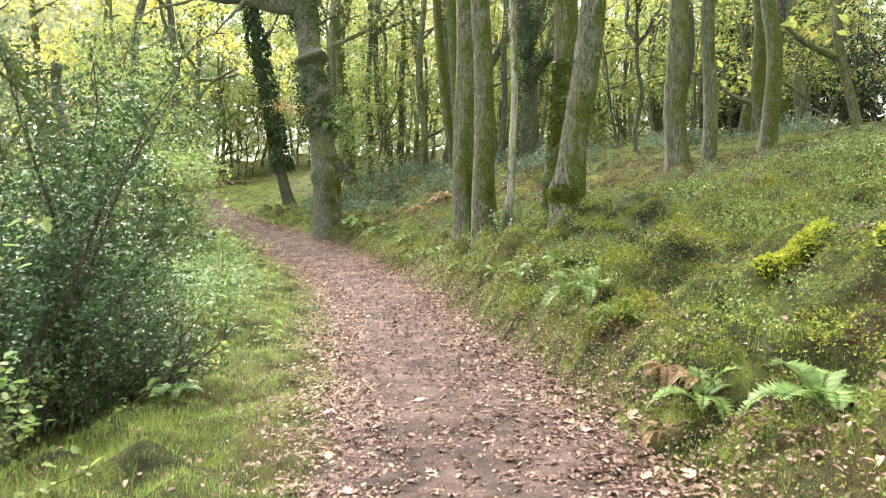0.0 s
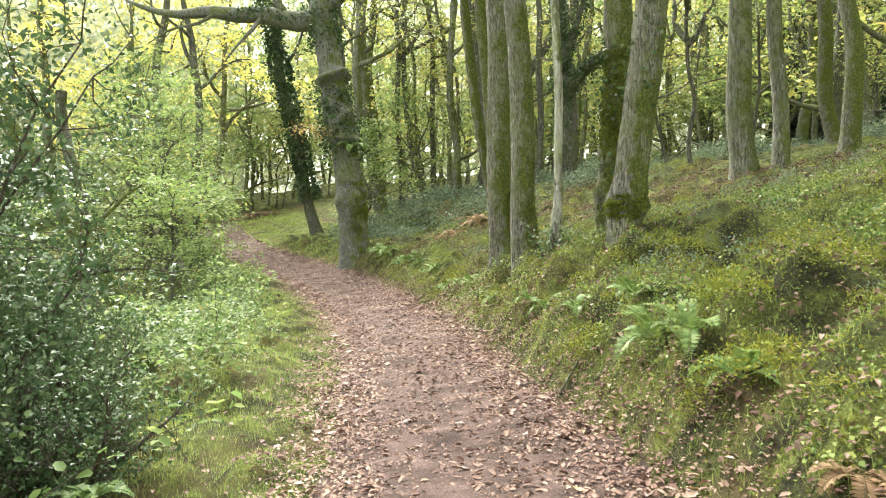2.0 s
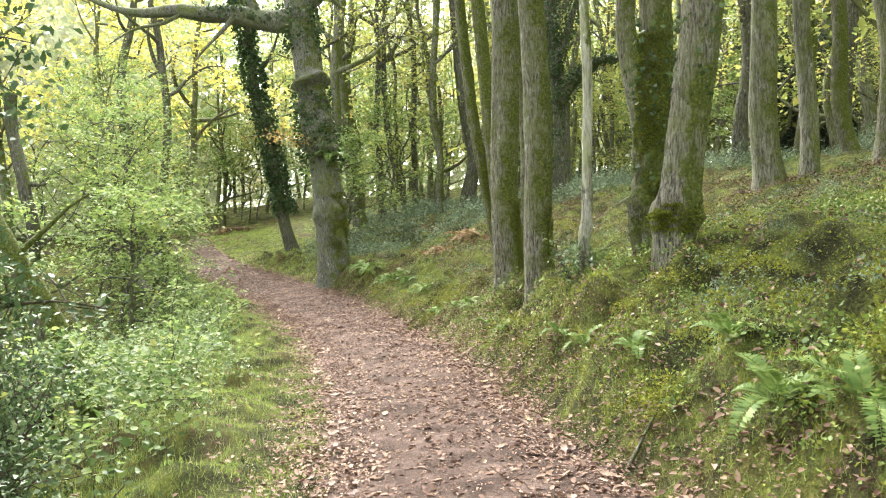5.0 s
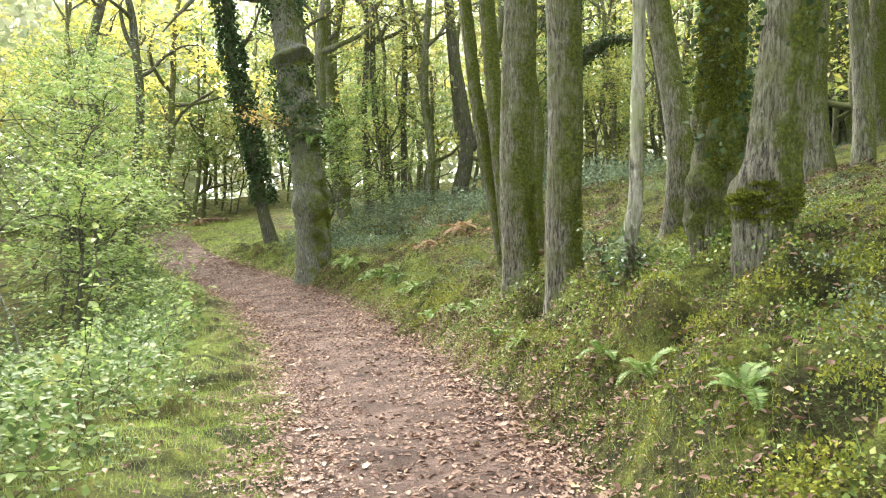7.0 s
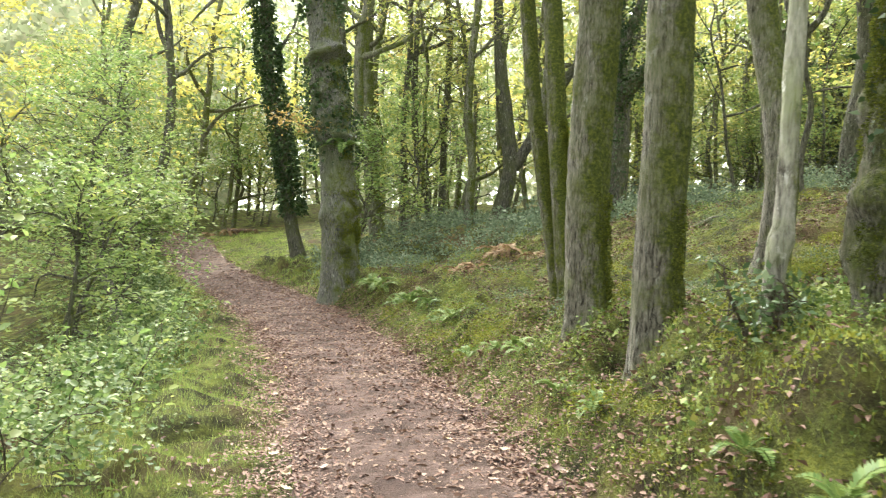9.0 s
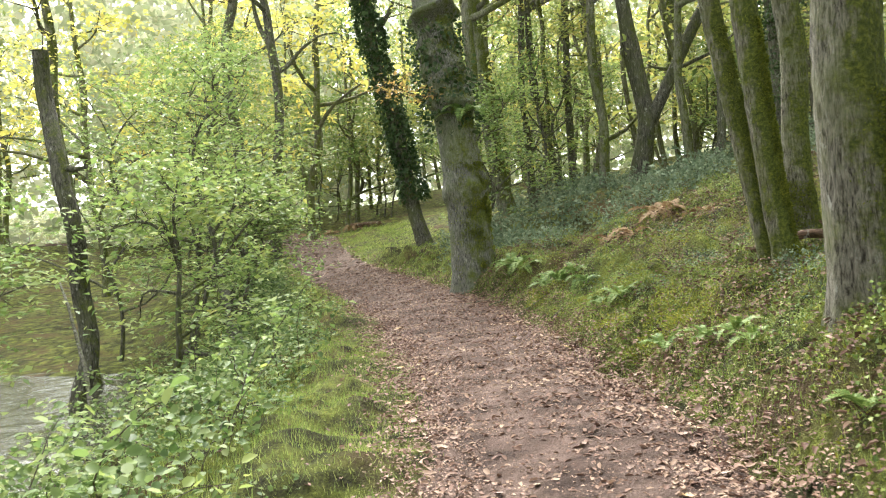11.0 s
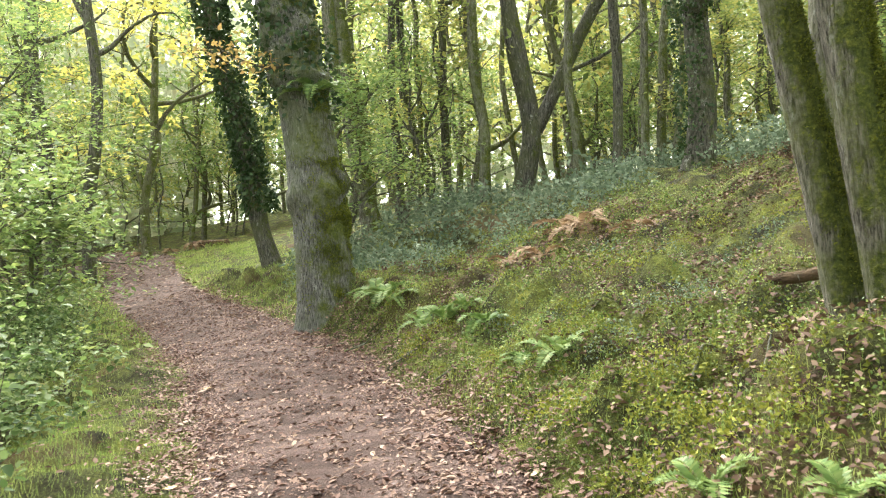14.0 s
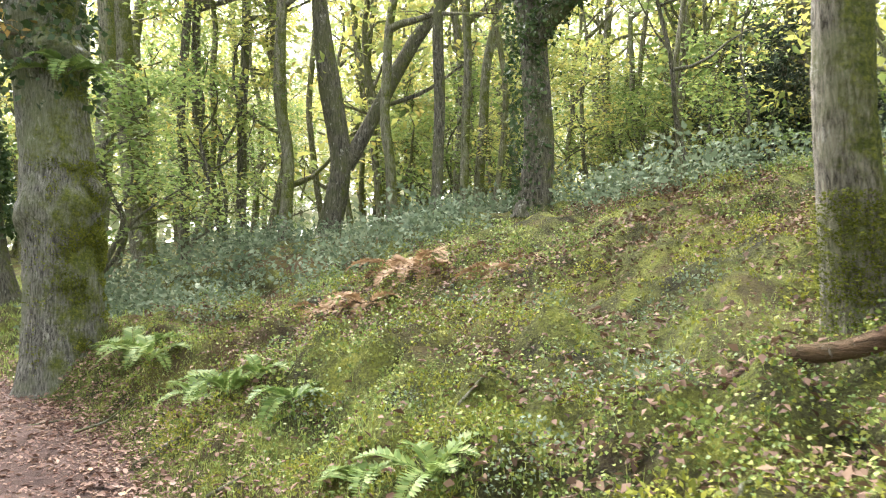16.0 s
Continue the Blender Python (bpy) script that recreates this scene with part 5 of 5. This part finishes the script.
# tiny herbs, closer to the walker
x, y, u, v = sample(210000, -3, 4.6, 2, 24, RG)
w = np.where((u > 0.12) & (u < 2.6), 0.35 + 0.65 * vnoise(x * 2.3, y * 2.3, 43), 0) * np.interp(u, [0.12, 0.4, 1.5, 2.6], [0.5, 1, 0.8, 0.3]) * np.interp(y, [2, 20, 24], [1, 1, 0.4])
x, y = keep(RG.random(len(x)) < w, x, y)
stuff("herbs", "tiny low herbs and seedlings among moss", leaves(place_at(x, y, 0.0) + RG.random((len(x), 1)) ** 2 * np.array([0, 0, 0.09]), 0.021, RG, 0.45, 0.7), M_BILBERRY, "herbs")

x, y, u, v = sample(260000, -3, 5, 15, 23, RG)
w = np.where((u > 0.2) & (u < 5), np.clip(vnoise(x * 2.1, y * 2.1, 47) * 1.6 - 0.25, 0, 1), 0) * np.interp(u, [0.2, 0.6, 3, 5], [0.5, 1, 0.8, 0.2]) * np.interp(y, [15, 16.5, 20, 23], [0.1, 0.55, 0.55, 0.1])
x, y = keep(RG.random(len(x)) < w, x, y)
stuff("herb_carpet", "dense carpet of small green herbs and moss shoots", leaves(place_at(x, y, 0.0) + RG.random((len(x), 1)) ** 1.5 * np.array([0, 0, 0.1]), 0.017, RG, 0.45, 0.8), M_BILBERRY, "herbs")

# grey-green low holly across the top of the slope
shapes = [clump(RG, 96, 0.42, 0.42, 0.06) for _ in range(4)]
x, y, u, v = sample(2600, -6, 14, 22, 44, RG)
w = np.where(u > 1.0, np.interp(y + 0.25 * np.clip(x, 0, 9), [25.2, 27, 32, 38, 44], [0, 1, 0.9, 0.5, 0.25]), 0) * np.clip(vnoise(x * 0.62, y * 0.62, 36) * 4.6 - 1.95, 0, 1)
x, y, u = keep(RG.random(len(x)) < w, x, y, u)
x2, y2, u2, v2 = sample(1300, -3, 11, 2, 24, RG)
m2 = (u2 > 0.7) & (vnoise(x2 * 0.8, y2 * 0.8, 37) > 0.6) & ((x2 - 4.1) ** 2 + (y2 - 7.1) ** 2 > 0.8)
sc = np.concatenate([RG.uniform(0.5, 1.4, len(x)) * np.interp(y, [24, 28], [0.65, 1]) * (0.55 + 1.0 * vnoise(x * 0.62, y * 0.62, 36)), RG.uniform(0.25, 0.55, m2.sum())])
x, y = np.concatenate([x, x2[m2]]), np.concatenate([y, y2[m2]])
stuff("low_holly", "low grey-green evergreen undergrowth", spread_clumps(x, y, land(x, y), sc, shapes, RG), M_SCRUB, "undergrowth")

# brambles on the bank above the stream
shapes = [clump(RG, 56, 0.32, 0.34, k, 0.66, 0.82, broad_leaves) for k in (0.036, 0.045, 0.054, 0.066)]
x, y, u, v = sample(11500, -12, 3, -2, 34, RG)
w = np.interp(v, [0.85, 1.4, 2.4, 3.8, 5.0], [0, 0.9, 1, 0.7, 0]) * np.interp(y, [-2, 8.5, 11, 34], [0.0, 0.04, 1, 0.7]) * (0.45 + 0.7 * vnoise(x * 0.8, y * 0.8, 38))
w = w * np.where(y > 14.5, np.interp(v, [2.2, 3.0], [1, 0.15]), 1)
x, y, v = keep(RG.random(len(x)) < w * 0.75, x, y, v)
tall = np.interp(v, [0.85, 1.4, 2.3, 4.0], [0.06, 0.38, 0.9, 1.15]) * np.interp(y, [9, 12, 15, 22, 25], [1, 1, 0.4, 0.4, 1])
stuff("brambles", "tangled brambles with pale green leaves above the stream", spread_clumps(x, y, land(x, y) + tall * RG.random(len(x)) ** 0.7, RG.uniform(0.6, 1.3, len(x)), shapes, RG), M_BRAMBLE, "brambles")
canes, cane_leaves = [], []
for k in range(210):
    cy = RG.uniform(4, 28)
    cv = RG.uniform(1.2, 3.6)
    cx = float(smooth_edge(cy, PATH_LEFT)) - cv / 0.92
    cane = bent((cx, cy, ground_at(cx, cy)), (RG.normal() * 0.5, RG.normal() * 0.5, 1), RG.uniform(0.7, 1.6), RG, 9, 0.18, -0.35)
    canes.append(tube(cane, np.linspace(0.006, 0.002, 9), 4))
    cane_leaves.append(broad_leaves(np.repeat(cane[3:], 5, 0) + RG.normal(size=(30, 3)) * 0.04, 0.062, RG, 0.72, 0.75))
stuff("cane_leaves", "yellow-green leaves along arching canes above the stream", join(cane_leaves), M_LIME, "brambles")
stuff("bramble_canes", "thin arching bramble canes", join(canes), M_TWIG, "brambles")

# fallen leaves: thick on the path, thinner on verge and slope
x, y, u, v = sample(230000, -9, 4.5, 0, 32, RG)
inside = np.maximum(u, v)
w = np.interp(inside, [-1.0, -0.5, -0.1, 0.1, 0.6, 1.4], [0.6, 0.65, 0.95, 0.75, 0.12, 0.03]) * np.where(u > v, 1.25, 0.85) * (0.35 + 0.9 * vnoise(x * 1.1, y * 1.1, 41))
x, y, u, v = keep(RG.random(len(x)) < w, x, y, u, v)
sets = [broad_leaves(place_at(x, y, 0.03), 0.046, RG, 0.8, 0.6, 0.45)]
fx, fy, fu, fv = sample(420000, -6, 4.5, 1, 25, RG)
fin = np.maximum(fu, fv)
w = np.interp(fin, [-1.0, -0.4, -0.1, 0.1, 0.5], [0.5, 0.6, 1.0, 0.8, 0.0]) * (0.4 + 0.9 * vnoise(fx * 1.7, fy * 1.7, 44))
fx, fy = keep(RG.random(len(fx)) < w, fx, fy)
crumbs = leaves(place_at(fx, fy, 0.026), 0.024, RG, 0.8, 0.7, 0.35)
x, y, u, v = sample(190000, -4, 8, 1, 29, RG)
w = np.where((u > 0.3) & (u < 7), np.clip(vnoise(x * 0.8, y * 0.8, 42) * 2.0 - vnoise(x * 2.9, y * 2.9, 4) * 1.2 + 0.15, 0, 1) * np.interp(y, [1, 13, 16, 21, 30], [0.35, 0.5, 2.2, 2.0, 0.9]), 0) + 2.0 * np.exp(-((x - 0.3) ** 2 / 0.35 + (y - 18.6) ** 2 / 1.6))
x, y = keep(RG.random(len(x)) < w, x, y)
slope_litter = leaves(place_at(x, y, 0.006) + RG.random((len(x), 1)) * np.array([0, 0, 0.08]), 0.044, RG, 0.7, 0.6, 0.4)
x, y, u, v = sample(7000, -20, -5, 30, 52, RG)
x, y = keep(np.maximum(u, v) < 0.4, x, y)
sets.append(leaves(place_at(x, y, 0.03), 0.12, RG, 0.85, 0.6, 0.4))
stuff("slope_litter", "brown oak leaves lying among the moss and bilberry", slope_litter, M_DEAD_LEAF, "leaf litter")
stuff("leaf_crumbs", "crumbled bits of brown leaves trodden into the path", crumbs, M_LITTER, "leaf litter")
stuff("leaf_litter", "dry brown and tan fallen oak leaves", join(sets), M_LITTER, "leaf litter")

# the woods beyond, too far to pick apart
def far_woods(label, count, a0, a1, material, tallest, near=58):
    a = RG.uniform(a0, a1, count)
    d = RG.uniform(near, 125, count)
    x, y = d * np.cos(a), 15 + d * np.sin(a)
    h = RG.random(count) ** 0.9 * (tallest * 0.45 + tallest * vnoise(a * 16, d * 0.1, 51))
    m = np.maximum(*side_of_path(x, y)) > 4
    pos = np.stack([x, y, land(x, y) + h], 1)[m]
    stuff("far_woods", label, leaves(pos, 0.95, RG, 0.35, 0.7), material, "woodland")


far_woods("distant yellow-green autumn woodland canopy", 22000, -0.6, 0.85, M_CROWN, 14)
# haze over the next two stretches is in the leaf colour itself
far_woods("distant yellow-green autumn woodland canopy, leaf colour paled as by haze", 58000, 0.85, 2.3, M_HAZED, 26, 62)
far_woods("distant yellow-green autumn woodland beyond the stream, haze in its leaf colour", 72000, 2.0, 3.6, M_HAZED, 30, 52)
far_woods("distant yellow-green autumn woodland canopy", 16000, 3.4, 5.8, M_CROWN, 14)



# ---- the larger fallen leaves on the path, each by itself ----
M_OAK_LEAF, oln, oll = nodes_of("dry_oak_leaf")
oinfo = oln.new("ShaderNodeObjectInfo")
otone = ramp_node(oln, [(0.0, (0.12, 0.065, 0.045)), (0.4, (0.24, 0.15, 0.105)), (0.8, (0.4, 0.29, 0.2)), (1.0, (0.58, 0.4, 0.16))])
oll.new(oinfo.outputs["Random"], otone.inputs["Fac"])
ogeo = oln.new("ShaderNodeNewGeometry")
ovein = noise_node(oln, oll, ogeo.outputs["Position"], 90, 4, 0.6)
oshade = ramp_node(oln, [(0.3, (0.65, 0.65, 0.65)), (0.7, (1, 1, 1))])
oll.new(ovein.outputs["Fac"], oshade.inputs["Fac"])
omul = oln.new("ShaderNodeMix")
omul.data_type, omul.blend_type = "RGBA", "MULTIPLY"
omul.inputs["Factor"].default_value = 1.0
oll.new(otone.outputs["Color"], omul.inputs["A"])
oll.new(oshade.outputs["Color"], omul.inputs["B"])
oll.new(omul.outputs["Result"], oln["Principled BSDF"].inputs["Base Color"])
oln["Principled BSDF"].inputs["Roughness"].default_value = 0.65


def oak_leaf_mesh(rng, length=0.09):
    """A lobed oak leaf of two halves along its midrib, curled."""
    t = np.linspace(0, 1, 9)
    half = 0.27 * np.sin(np.pi * np.clip(t, 0.03, 0.98) ** 0.9) * (1 + 0.3 * np.cos(t * np.pi * 8))
    curl, roll = rng.uniform(0.05, 0.3), rng.uniform(0.1, 0.5)
    rib = np.stack([t - 0.5, np.zeros(9), curl * (2 * t - 1) ** 2], 1)
    lef = rib + np.stack([0.04 * np.cos(t * 25), half, roll * half], 1)
    rig = rib + np.stack([0.04 * np.cos(t * 25), -half, roll * half * 0.8], 1)
    verts = np.concatenate([rib, lef, rig]) * length
    k = np.arange(8)
    faces = np.concatenate([np.stack([k, k + 1, k + 10, k + 9], 1), np.stack([k + 1, k, k + 18, k + 19], 1)])
    return mesh_of("leaf", verts, faces, M_OAK_LEAF)


RL = np.random.default_rng(91)
leaf_shapes = [oak_leaf_mesh(RL) for _ in range(5)]
path_ob = bpy.data.objects["path"]
made = 0
while made < 300:
    ly = RL.uniform(3.5, 23)
    ls = RL.choice([RL.uniform(0.0, 1.0), RL.uniform(0.86, 1.06), RL.uniform(-0.05, 0.12)])
    lx = float(smooth_edge(ly, PATH_LEFT)) * (1 - ls) + float(smooth_edge(ly, PATH_RIGHT)) * ls
    leaf = piece("leaf", leaf_shapes[made % 5], path_ob)
    leaf.matrix_basis = pose(lx, ly, ground_at(lx, ly) + 0.036, RL.uniform(-22, 22), RL.uniform(-22, 22), RL.uniform(0, 360)) @ Matrix.Scale(RL.uniform(0.65, 1.15), 4)
    made += 1
